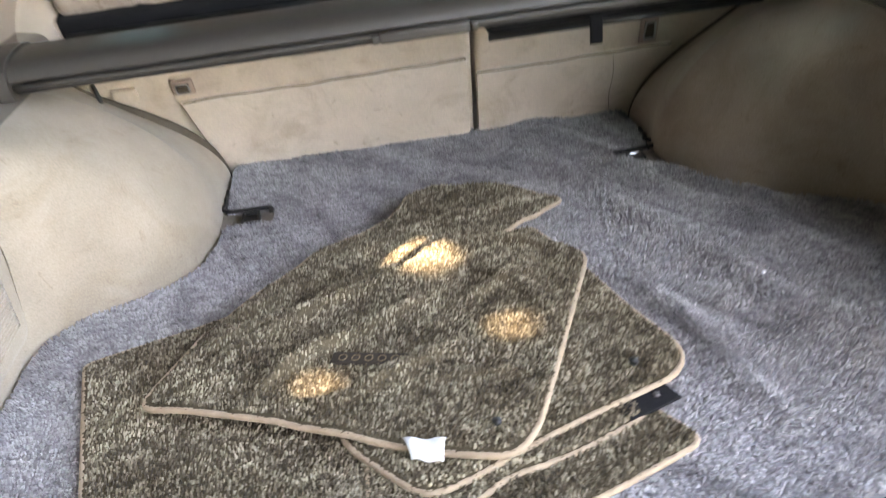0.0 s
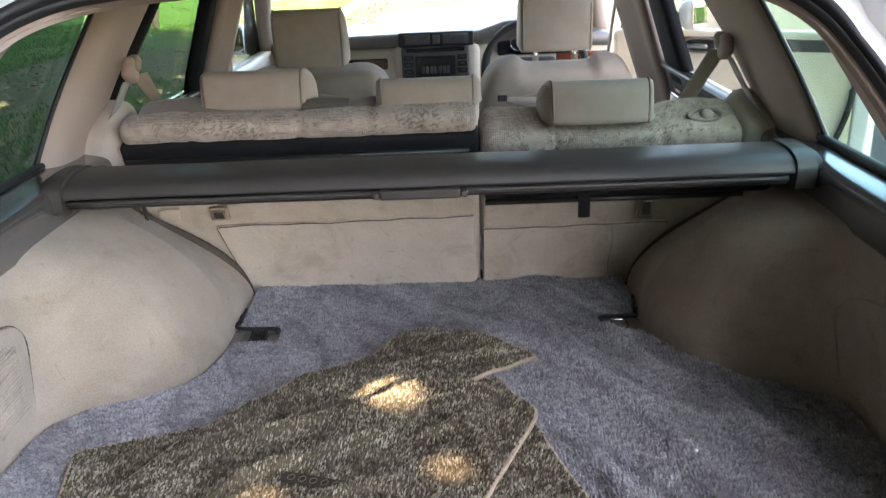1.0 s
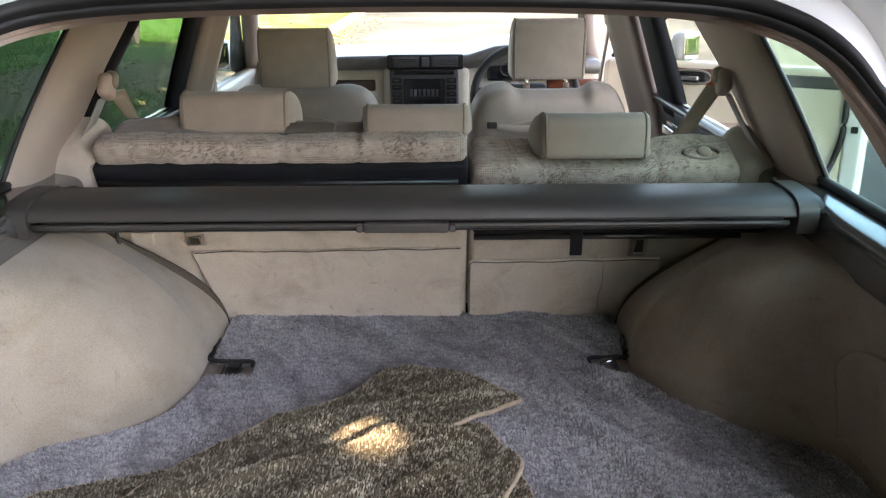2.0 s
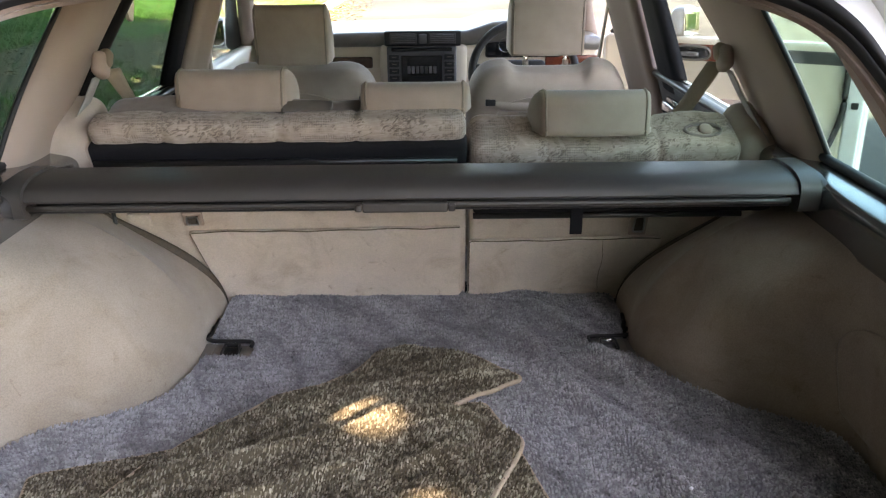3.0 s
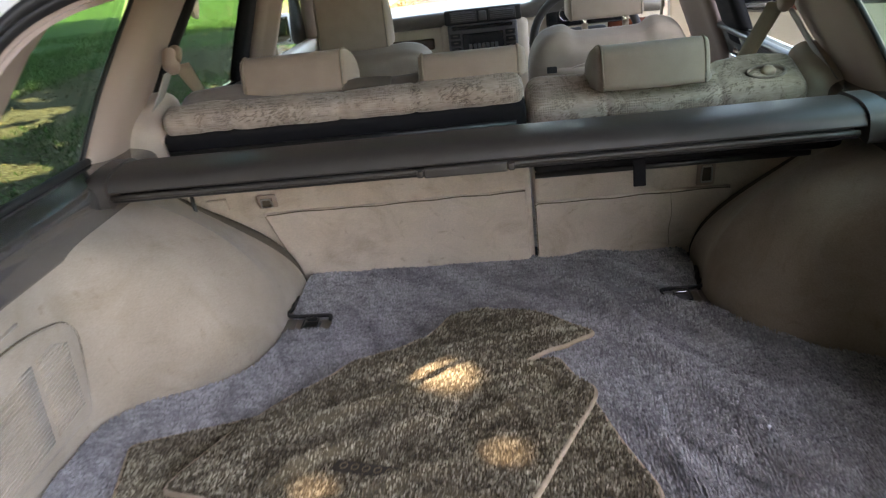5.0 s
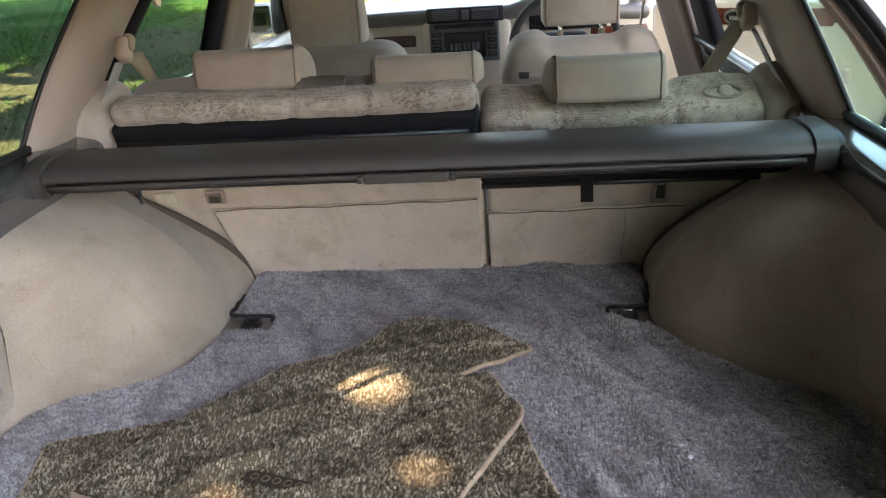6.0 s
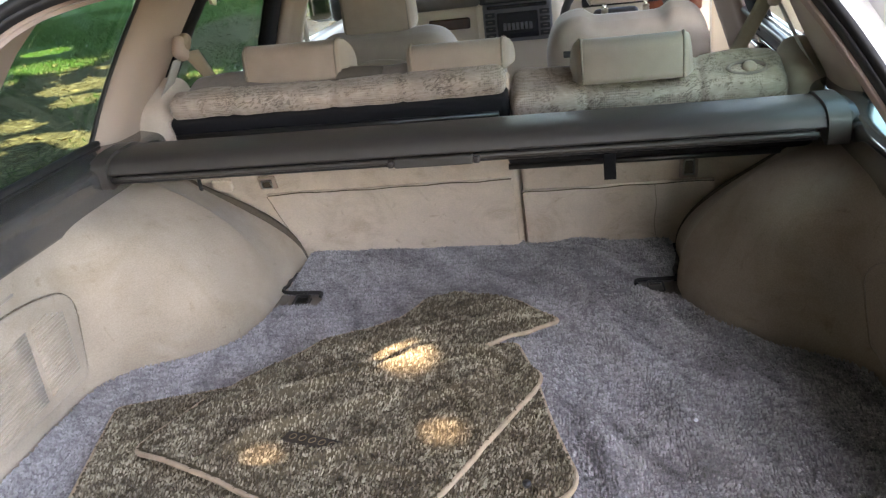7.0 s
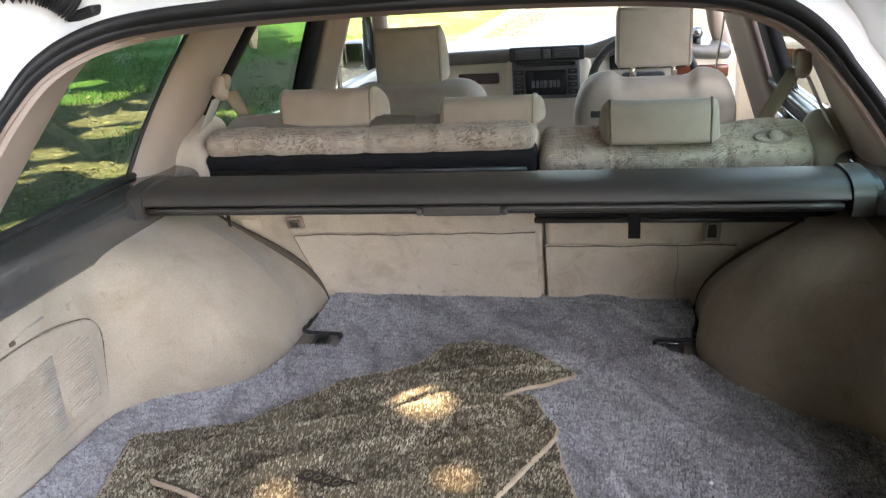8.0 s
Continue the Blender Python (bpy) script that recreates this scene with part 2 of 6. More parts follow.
def pile_material():
    """Mottled olive, brown and sand yarn ends of the loose mats."""
    m = material("mat_pile", (0.2, 0.18, 0.12), 0.9, sheen=0.15, spec=0.15)
    nt = m.node_tree
    b = nt.nodes["Principled BSDF"]
    g = nt.nodes.new("ShaderNodeNewGeometry")
    geo = g.outputs["Position"]
    rows = tex(nt, "ShaderNodeTexNoise", 70.0, geo, Detail=2.0)
    wear = tex(nt, "ShaderNodeTexNoise", 7.0, geo, Detail=4.0)
    add = nt.nodes.new("ShaderNodeMath")
    add.operation = "MULTIPLY_ADD"
    add.inputs[1].default_value = 0.55
    nt.links.new(g.outputs["Random Per Island"], add.inputs[0])
    nt.links.new(rows.outputs["Fac"], add.inputs[2])
    r = ramp_node(nt, [(0.48, (0.072, 0.059, 0.043)), (0.66, (0.126, 0.106, 0.077)), (0.84, (0.202, 0.176, 0.132)), (1.0, (0.340, 0.308, 0.246))])
    nt.links.new(add.outputs[0], r.inputs[0])
    r2 = ramp_node(nt, [(0.33, (0.74, 0.70, 0.64)), (0.5, (1.0, 0.99, 0.95)), (0.67, (1.30, 1.30, 1.24))])
    nt.links.new(wear.outputs["Fac"], r2.inputs[0])
    # Streaks along the creases: their light and shade put into the yarn colour
    turn = nt.nodes.new("ShaderNodeMapping")
    turn.vector_type = "TEXTURE"
    turn.inputs["Rotation"].default_value = (0, 0, radians(24))
    turn.inputs["Scale"].default_value = (3.0, 1.0, 1.0)
    nt.links.new(geo, turn.inputs["Vector"])
    crease_shade = tex(nt, "ShaderNodeTexNoise", 34.0, turn.outputs[0], Detail=3.0, Distortion=1.0)
    r3 = ramp_node(nt, [(0.34, (0.66, 0.64, 0.61)), (0.5, (0.97, 0.96, 0.94)), (0.68, (1.34, 1.34, 1.32))])
    nt.links.new(crease_shade.outputs["Fac"], r3.inputs[0])
    c = mixed(nt, r.outputs[0], r2.outputs[0], 1.0, "MULTIPLY")
    nt.links.new(mixed(nt, c, r3.outputs[0], 1.0, "MULTIPLY"), b.inputs["Base Color"])
    return m


def nt_warp(nt, vec, scale, amount):
    """Positions pushed about by noise, for ragged outlines."""
    t = tex(nt, "ShaderNodeTexNoise", scale, vec, Detail=3.0)
    v = nt.nodes.new("ShaderNodeVectorMath")
    v.operation = "MULTIPLY_ADD"
    v.inputs[1].default_value = (amount, amount, amount)
    nt.links.new(t.outputs["Color"], v.inputs[0])
    nt.links.new(vec, v.inputs[2])
    return v.outputs[0]


def brocade_material():
    """Sand velour with woven leaf-like patches of dots and hatching in brown and grey."""
    m = material("seat_velour", (0.45, 0.38, 0.3), 0.9, sheen=0.2, spec=0.15)
    nt = m.node_tree
    b = nt.nodes["Principled BSDF"]
    geo = nt.nodes.new("ShaderNodeNewGeometry").outputs["Position"]

    def times(a, c):
        k = nt.nodes.new("ShaderNodeMath")
        k.operation = "MULTIPLY"
        nt.links.new(a, k.inputs[0])
        if hasattr(c, "is_output"):
            nt.links.new(c, k.inputs[1])
        else:
            k.inputs[1].default_value = c
        return k.outputs[0]

    def pattern(kind, scale, lo, hi, key, vec, **more):
        t = tex(nt, kind, scale, vec, **more)
        r = ramp_node(nt, [(lo, (1, 1, 1)), (hi, (0, 0, 0))] if lo < hi else [(hi, (0, 0, 0)), (lo, (1, 1, 1))])
        nt.links.new(t.outputs[key], r.inputs[0])
        return r.outputs[0]

    # cloth ground with a fine cross weave
    base = ramp_node(nt, [(0.35, (0.40, 0.325, 0.272)), (0.65, (0.50, 0.418, 0.355))])
    nt.links.new(tex(nt, "ShaderNodeTexNoise", 60.0, geo, Detail=4.0).outputs["Fac"], base.inputs[0])
    flat = nt.nodes.new("ShaderNodeMapping")
    flat.inputs["Scale"].default_value = (0.12, 1.0, 1.0)
    nt.links.new(geo, flat.inputs["Vector"])
    thread = pattern("ShaderNodeTexNoise", 420.0, 0.42, 0.60, "Fac", flat.outputs[0], Detail=1.0)
    c = mixed(nt, base.outputs[0], (0.30, 0.245, 0.20), times(thread, 0.35))
    # patches of woven dots
    dots = pattern("ShaderNodeTexVoronoi", 230.0, 0.34, 0.46, "Distance", geo, Randomness=0.12)
    warped = nt_warp(nt, geo, 40.0, 0.02)
    c = mixed(nt, c, (0.105, 0.085, 0.07), times(times(dots, pattern("ShaderNodeTexNoise", 19.0, 0.54, 0.50, "Fac", warped, Detail=1.0)), 0.55))
    # slanting brown leaf strokes
    slant = nt.nodes.new("ShaderNodeMapping")
    slant.vector_type = "TEXTURE"
    slant.inputs["Rotation"].default_value = (0, radians(-34), 0)
    slant.inputs["Scale"].default_value = (3.4, 1.0, 1.0)
    nt.links.new(nt_warp(nt, geo, 14.0, 0.03), slant.inputs["Vector"])
    dash = pattern("ShaderNodeTexVoronoi", 330.0, 0.40, 0.52, "Distance", slant.outputs[0], Randomness=0.55)
    c = mixed(nt, c, (0.165, 0.125, 0.10), times(times(dash, pattern("ShaderNodeTexNoise", 24.0, 0.56, 0.52, "Fac", nt_warp(nt, warped, 9.0, 0.3), Detail=2.0)), 0.62))
    bold = pattern("ShaderNodeTexNoise", 260.0, 0.60, 0.56, "Fac", slant.outputs[0], Detail=1.0)
    c = mixed(nt, c, (0.10, 0.078, 0.062), times(times(bold, pattern("ShaderNodeTexNoise", 15.0, 0.57, 0.53, "Fac", nt_warp(nt, geo, 21.0, 0.08), Detail=1.0)), 0.58))
    nt.links.new(c, b.inputs["Base Color"])
    k = nt.nodes.new("ShaderNodeBump")
    k.inputs["Strength"].default_value = 0.3
    k.inputs["Distance"].default_value = 0.001
    weave = tex(nt, "ShaderNodeTexVoronoi", 500.0, geo)
    nt.links.new(weave.outputs["Distance"], k.inputs["Height"])
    nt.links.new(k.outputs[0], b.inputs["Normal"])
    return m


def stained(m, tint, scale, lo, hi, amount=1.0):
    """Soft smudges of use over what the material already is."""
    nt = m.node_tree
    b = nt.nodes["Principled BSDF"]
    was = b.inputs["Base Color"].links[0].from_socket
    geo = nt.nodes.new("ShaderNodeNewGeometry").outputs["Position"]
    t = tex(nt, "ShaderNodeTexNoise", scale, geo, Detail=6.0, Roughness=0.68, Distortion=1.1)
    r = ramp_node(nt, [(lo, (1, 1, 1)), (hi, tint)])
    nt.links.new(t.outputs["Fac"], r.inputs[0])
    nt.links.new(mixed(nt, was, r.outputs[0], amount, "MULTIPLY"), b.inputs["Base Color"])
    return m


def binding_material():
    m = material("mat_binding", (0.39, 0.30, 0.215), 0.85, var=0.12, scale=60, sheen=0.1, spec=0.2)
    nt = m.node_tree
    b = nt.nodes["Principled BSDF"]
    geo = nt.nodes.new("ShaderNodeNewGeometry").outputs["Position"]
    w = tex(nt, "ShaderNodeTexNoise", 330.0, geo, Detail=0.0)
    k = nt.nodes.new("ShaderNodeBump")
    k.inputs["Strength"].default_value = 0.6
    k.inputs["Distance"].default_value = 0.002
    nt.links.new(w.outputs["Fac"], k.inputs["Height"])
    nt.links.new(k.outputs[0], b.inputs["Normal"])
    return m


def ground_material():
    """Worn verge: grass, bare earth and dead leaves."""
    m = material("verge", (0.06, 0.09, 0.03), 0.95, spec=0.1)
    nt = m.node_tree
    b = nt.nodes["Principled BSDF"]
    geo = nt.nodes.new("ShaderNodeNewGeometry").outputs["Position"]
    big = tex(nt, "ShaderNodeTexNoise", 0.9, geo, Detail=5.0, Roughness=0.65)
    small = tex(nt, "ShaderNodeTexNoise", 21.0, geo, Detail=8.0, Roughness=0.7)
    leaf = tex(nt, "ShaderNodeTexVoronoi", 11.0, geo)
    g = ramp_node(nt, [(0.35, (0.034, 0.052, 0.013)), (0.65, (0.080, 0.185, 0.036))])
    nt.links.new(small.outputs["Fac"], g.inputs[0])
    e = ramp_node(nt, [(0.36, (0.030, 0.022, 0.011)), (0.52, (0.135, 0.103, 0.062)), (0.66, (0.31, 0.245, 0.155))])
    nt.links.new(small.outputs["Fac"], e.inputs[0])
    xyz = nt.nodes.new("ShaderNodeSeparateXYZ")
    nt.links.new(geo, xyz.inputs[0])
    band = nt.nodes.new("ShaderNodeMapRange")          # trodden strip along the road
    band.interpolation_type = "SMOOTHSTEP"
    for key, v in (("From Min", -5.8), ("From Max", -4.6), ("To Min", -0.12), ("To Max", 0.20)):
        band.inputs[key].default_value = v
    nt.links.new(xyz.outputs[0], band.inputs["Value"])
    ahead = nt.nodes.new("ShaderNodeMapRange")         # lusher grass further along
    ahead.interpolation_type = "SMOOTHSTEP"
    for key, v in (("From Min", 6.5), ("From Max", 11.0), ("To Min", 0.0), ("To Max", -0.25)):
        ahead.inputs[key].default_value = v
    nt.links.new(xyz.outputs[1], ahead.inputs["Value"])
    worn = nt.nodes.new("ShaderNodeMath")
    nt.links.new(big.outputs["Fac"], worn.inputs[0])
    nt.links.new(ahead.outputs[0], worn.inputs[1])
    both = nt.nodes.new("ShaderNodeMath")
    nt.links.new(worn.outputs[0], both.inputs[0])
    nt.links.new(band.outputs[0], both.inputs[1])
    gate = ramp_node(nt, [(0.44, (0, 0, 0)), (0.56, (1, 1, 1))])
    nt.links.new(both.outputs[0], gate.inputs[0])
    c = mixed(nt, g.outputs[0], e.outputs[0], gate.outputs[0])
    dot = ramp_node(nt, [(0.09, (1, 1, 1)), (0.13, (0, 0, 0))])
    nt.links.new(leaf.outputs["Distance"], dot.inputs[0])
    c = mixed(nt, c, (0.34, 0.25, 0.14), dot.outputs[0])
    nt.links.new(c, b.inputs["Base Color"])
    k = nt.nodes.new("ShaderNodeBump")
    k.inputs["Strength"].default_value = 0.8
    k.inputs["Distance"].default_value = 0.010
    nt.links.new(small.outputs["Fac"], k.inputs["Height"])
    nt.links.new(k.outputs[0], b.inputs["Normal"])
    return m


M_CARPET = carpet_material()
# Base darker than the loops: shade in the gaps put into its colour
M_CARPETBASE = material("carpet_ground", (0.215, 0.210, 0.220), 0.95, var=0.2, scale=90, spec=0.1)
M_PILE = pile_material()
# Dark base colour carries the shade between the mats' tufts
M_PILEBASE = material("mat_gap_shade", (0.085, 0.068, 0.044), 0.95, var=0.2, scale=120, spec=0.1)
M_BROCADE = brocade_material()
M_BIND = binding_material()
M_VERGE = ground_material()
M_FELT = material("beige_felt", (0.345, 0.286, 0.230), 0.95, var=0.12, scale=8, fine=0.10, fine_scale=420, bump=0.25, bump_scale=600, sheen=0.2, spec=0.15)
M_SEAMLINE = material("shaded_seam", (0.15, 0.12, 0.09), 0.9, var=0.35, scale=90, spec=0.1)
# The side trim's felt, lightened to put the seat backs' light into colour
M_BACKFELT = material("lit_back_felt", (0.60, 0.51, 0.43), 0.95, var=0.07, scale=14, fine=0.08, fine_scale=420, bump=0.2, bump_scale=700, sheen=0.2, spec=0.15)
stained(M_FELT, (0.86, 0.84, 0.80), 6.0, 0.50, 0.70)
stained(M_FELT, (0.74, 0.70, 0.66), 19.0, 0.60, 0.72)
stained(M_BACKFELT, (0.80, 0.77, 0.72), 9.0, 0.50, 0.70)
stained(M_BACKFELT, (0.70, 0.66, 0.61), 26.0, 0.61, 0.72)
M_SUEDE = material("beige_suede", (0.352, 0.284, 0.236), 0.8, var=0.06, scale=25, fine=0.05, fine_scale=900, bump=0.12, bump_scale=1200, sheen=0.25, spec=0.25)
M_VELOUR = material("plain_velour", (0.235, 0.195, 0.175), 0.9, var=0.12, scale=40, fine=0.08, fine_scale=700, bump=0.15, bump_scale=900, sheen=0.3, spec=0.15)
# Suede lightened to stand in for window light on the bolsters
M_BOLSTER = material("lit_bolster_suede", (0.47, 0.40, 0.335), 0.9, var=0.06, scale=25, fine=0.06, fine_scale=700, bump=0.15, bump_scale=900, sheen=0.25, spec=0.15)
M_LINING = material("roof_cloth", (0.36, 0.325, 0.275), 0.95, var=0.03, scale=10, fine=0.05, fine_scale=700, sheen=0.2, spec=0.15)
M_TRIM = material("beige_trim", (0.366, 0.280, 0.236), 0.6, var=0.03, scale=8, bump=0.08, bump_scale=1500, spec=0.35)
M_SEAM = material("dark_seam", (0.09, 0.075, 0.06), 0.9, var=0.1, scale=200, spec=0.1)
M_WELT = material("tan_welt", (0.246, 0.205, 0.164), 0.8, var=0.08, scale=200)
M_VINYL = material("charcoal_vinyl", (0.055, 0.0495, 0.045), 0.42, var=0.06, scale=20, bump=0.1, bump_scale=1800)
M_SILL = material("grained_dark_plastic", (0.060, 0.058, 0.057), 0.20, var=0.08, scale=30, bump=0.05, bump_scale=1600, coat=1.0, spec=0.8)
M_RUBBER = material("black_rubber", (0.0144, 0.0144, 0.0152), 0.6, var=0.1, scale=60, bump=0.1)
M_BLACK = material("black_fabric", (0.012, 0.012, 0.014), 0.85, var=0.1, scale=200, bump=0.2, bump_scale=1500, spec=0.2)
M_TAUPE = material("taupe_plastic", (0.16, 0.14, 0.12), 0.5, var=0.06, scale=60, bump=0.1, bump_scale=900)
M_BLACKPL = material("black_plastic", (0.02, 0.02, 0.021), 0.35, bump=0.05, bump_scale=900)
M_PAINT = material("white_paint", (0.8, 0.8, 0.79), 0.25, var=0.02, scale=6, coat=0.6)
M_CHROME = material("chrome", (0.75, 0.75, 0.76), 0.15, 1.0)
M_STEEL = material("dull_steel", (0.35, 0.34, 0.33), 0.35, 1.0, var=0.1, scale=60)
M_WOOD = material("polished_wood", (0.15, 0.038, 0.018), 0.2, var=0.25, scale=25, coat=0.7)
M_DARKWOOD = material("dark_wood", (0.06, 0.028, 0.016), 0.18, var=0.3, scale=30, coat=0.7)
M_CREAM = material("cream_plastic", (0.66, 0.58, 0.46), 0.35, var=0.02, scale=9)
M_DASH = material("dark_dashboard", (0.06, 0.058, 0.056), 0.55, var=0.06, scale=15, bump=0.1, bump_scale=1500)
M_SCREEN = material("dark_screen", (0.012, 0.013, 0.015), 0.12)
M_KEY = material("grey_key", (0.12, 0.12, 0.125), 0.5)
M_TAG = material("white_cloth", (0.78, 0.79, 0.84), 0.8, var=0.04, scale=120, bump=0.1, bump_scale=1200)
M_BADGE = material("dark_brown_patch", (0.035, 0.026, 0.018), 0.7, var=0.12, scale=300, bump=0.2, bump_scale=900)
M_BADGELINE = material("tan_thread", (0.2, 0.15, 0.09), 0.7)
M_ROAD = material("pale_asphalt", (0.062, 0.061, 0.059), 0.95, var=0.4, scale=0.45, fine=0.2, fine_scale=90, bump=0.3, bump_scale=120, spec=0.15)
M_KERB = material("concrete_kerb", (0.42, 0.4, 0.36), 0.9, var=0.15, scale=5, fine=0.1, fine_scale=120, bump=0.3, bump_scale=90)
M_BARK = material("bark", (0.12, 0.09, 0.065), 0.95, var=0.3, scale=9, bump=0.8, bump_scale=25)
M_LEAF = material("green_leaf", (0.040, 0.066, 0.020), 0.6, var=0.3, scale=3)
M_BLOCKLEAF = material("light_block_leaf", (0.030, 0.046, 0.016), 0.7, var=0.3, scale=2)
M_FRESH = material("fresh_leaf", (0.08, 0.20, 0.025), 0.6, var=0.3, scale=2)
M_PAD = material("dash_pad", (0.12, 0.11, 0.095), 0.33, var=0.1, scale=30, bump=0.15, bump_scale=900, spec=0.6)
M_BLADE = material("grass_blade", (0.066, 0.140, 0.026), 0.7, var=0.4, scale=2.5)
M_DRY = material("dry_leaf", (0.3, 0.2, 0.1), 0.85, var=0.3, scale=40)
M_LITTER = material("leaf_crumb", (0.22, 0.175, 0.11), 0.85, var=0.5, scale=25)
M_MIRROR = material("mirror_glass", (0.85, 0.88, 0.86), 0.03, 1.0)
M_TINT = glass("tinted_glass", (0.46, 0.58, 0.52), 0.06)
# Copy of the tinted glass, cleared to brighten the right-hand side
M_TINTPALE = glass("lightened_tinted_glass", (0.74, 0.90, 0.83), 0.05)
M_CLEAR = glass("clear_glass", (0.93, 0.96, 0.94), 0.03)
M_WEB = material("grey_belt_webbing", (0.306, 0.289, 0.272), 0.75, var=0.06, scale=300, bump=0.2, bump_scale=1500)
M_WEBTAN = material("tan_belt_webbing", (0.255, 0.2, 0.145), 0.75, var=0.06, scale=300, bump=0.2, bump_scale=1500)

# ---------- the boot: floor, side trims, sills ----------
WALL_L, WALL_R = -0.63, 0.69


def interp(v, table):
    a = sorted(table)
    return float(np.interp(v, [p[0] for p in a], [p[1] for p in a]))


LEFT_LINE = [(-1.12, -0.625), (-0.66, -0.632), (-0.58, -0.628), (-0.535, -0.607), (-0.505, -0.56), (-0.487, -0.52), (-0.458, -0.447), (-0.416, -0.413),
             (-0.345, -0.397), (-0.281, -0.386), (-0.2, -0.388), (-0.126, -0.395), (-0.044, -0.396), (0.02, -0.392)]
RIGHT_LINE = [(-1.12, 0.69), (-0.64, 0.70), (-0.57, 0.695), (-0.535, 0.675), (-0.50, 0.63), (-0.475, 0.575), (-0.455, 0.53), (-0.42, 0.492), (-0.365, 0.462),
              (-0.3, 0.436), (-0.217, 0.425), (-0.106, 0.446), (-0.044, 0.447), (0.02, 0.443)]


def floor_edge(y, side, carpet=True):
    if carpet and side < 0 and -0.272 < y < -0.218:
        return -0.300
    if carpet and side > 0 and -0.272 < y < -0.208:
        return 0.352
    line = LEFT_LINE if side < 0 else RIGHT_LINE
    corner = side * 0.030 * (1 - math.sqrt(max(0.0, 1 - min(1.0, max(0.0, (y + 0.045) / 0.05)) ** 2))) if carpet else 0.0
    return -corner + sum(w * interp(y + d, line) for d, w in ((-0.036, 0.1), (-0.024, 0.15), (-0.012, 0.18), (0.0, 0.14), (0.012, 0.18), (0.024, 0.15), (0.036, 0.1)))


# slack folds of the carpet: ends, height, half width
FOLDS = [(0.13, -0.03, 0.34, -0.50, 0.013, 0.024), (0.23, -0.02, 0.42, -0.42, 0.011, 0.022), (0.30, -0.45, 0.46, -0.85, 0.012, 0.026), (0.42, -0.45, 0.60, -0.80, 0.010, 0.024), (0.36, -0.28, 0.58, -0.52, 0.009, 0.022), (0.22, -0.62, 0.34, -0.98, 0.010, 0.022), (-0.36, -0.36, -0.30, -0.45, 0.005, 0.02)]


def carpet_height(x, y):
    h = 0.004 * noise.noise(Vector((x * 4, y * 4, 1.3))) + 0.0022 * noise.noise(Vector((x * 17, y * 17, 4.1)))
    h += 0.009 * math.exp(-((y + 0.0) / 0.04) ** 2) * (0.6 + noise.noise(Vector((x * 8, 0.3, 0.7))))
    h += 0.006 * math.exp(-(((x - 0.16 - 0.35 * (y + 0.1)) / 0.05) ** 2)) * math.exp(-((y + 0.12) / 0.16) ** 2)
    h += 0.0045 * math.exp(-(((x - 0.34 + 0.5 * (y + 0.45)) / 0.03) ** 2)) * math.exp(-((y + 0.45) / 0.18) ** 2)
    for ax, ay, bx, by, lift, wide in FOLDS:
        dx, dy = bx - ax, by - ay
        n2 = dx * dx + dy * dy
        t = ((x - ax) * dx + (y - ay) * dy) / n2
        off = ((x - ax) * dy - (y - ay) * dx) / math.sqrt(n2) + 0.015 * math.sin(5 * t)
        h += 1.35 * lift * math.exp(-(off / wide) ** 2) * math.exp(-((t - 0.5) / 0.5) ** 4)
    return h


def boot_carpet():
    ys = np.arange(0.004, -1.1, -0.0043)
    cols = 290
    P = []
    rng = random.Random(4)
    for y in ys:
        # Edges held in: the black board showing there stands in for contact shadow
        a, b = floor_edge(y, -1) + 0.007, floor_edge(y, 1) - 0.007
        row = [(a - 0.001, y, -0.016)]
        for k in range(cols + 1):
            x = a + (b - a) * k / cols
            wob = 0.0025 * noise.noise(Vector((y * 30, 2.0 if k < cols / 2 else 7.0, 0)))
            rim = min(x - a, b - x, 0.004 - y + 0.003)
            z = carpet_height(x, y) - 0.006 * math.exp(-max(rim, 0) / 0.004)
            z += rng.uniform(-0.0013, 0.0013)
            row.append((x + wob * (1 if k in (0, cols) else 0), y, z))
        row.append((b + 0.001, y, -0.016))
        P.append(row)
    P.insert(0, [(p[0], ys[0] + 0.002, -0.016) for p in P[0]])
    base = whole("floor_carpet", grid_mesh("floor_carpet", P, flip=True), M_CARPETBASE, "blue-grey plush boot carpet, brushed streaks and fold shade in its colour, covering the load floor", "carpet", kind="structure")
    g = np.random.default_rng(14)
    X, Y, Z, A, B = [], [], [], [], []
    s = 0.0046
    for y in np.arange(-0.002, -1.095, -s):
        # Tufts held in further, to widen that painted shadow line
        lo, hi = floor_edge(y, -1) + 0.010, floor_edge(y, 1) - 0.010
        x = np.arange(lo, hi, s) + g.uniform(-0.3, 0.3, len(np.arange(lo, hi, s))) * s
        X += list(x)
        Y += list(y + g.uniform(-0.3, 0.3, len(x)) * s)
    for x, y in zip(X, Y):
        Z.append(carpet_height(x, y) - 0.0012)
        A.append(0.7 * noise.noise(Vector((x * 11, y * 7, 2.2))) + 0.5 * noise.noise(Vector((x * 45, y * 45, 5.0))))
        B.append(0.3 + 0.9 * noise.noise(Vector((x * 9, y * 11, 8.2))) + 0.5 * noise.noise(Vector((x * 45, y * 45, 9.0))))
    pile = part("tufting", tufts("tufting", np.array(X), np.array(Y), np.array(Z), g, (0.0021, 0.0036), (0.0030, 0.0066), (np.array(A), np.array(B))), M_CARPET, base)
    tagged(pile, kind="stuff")
    return base


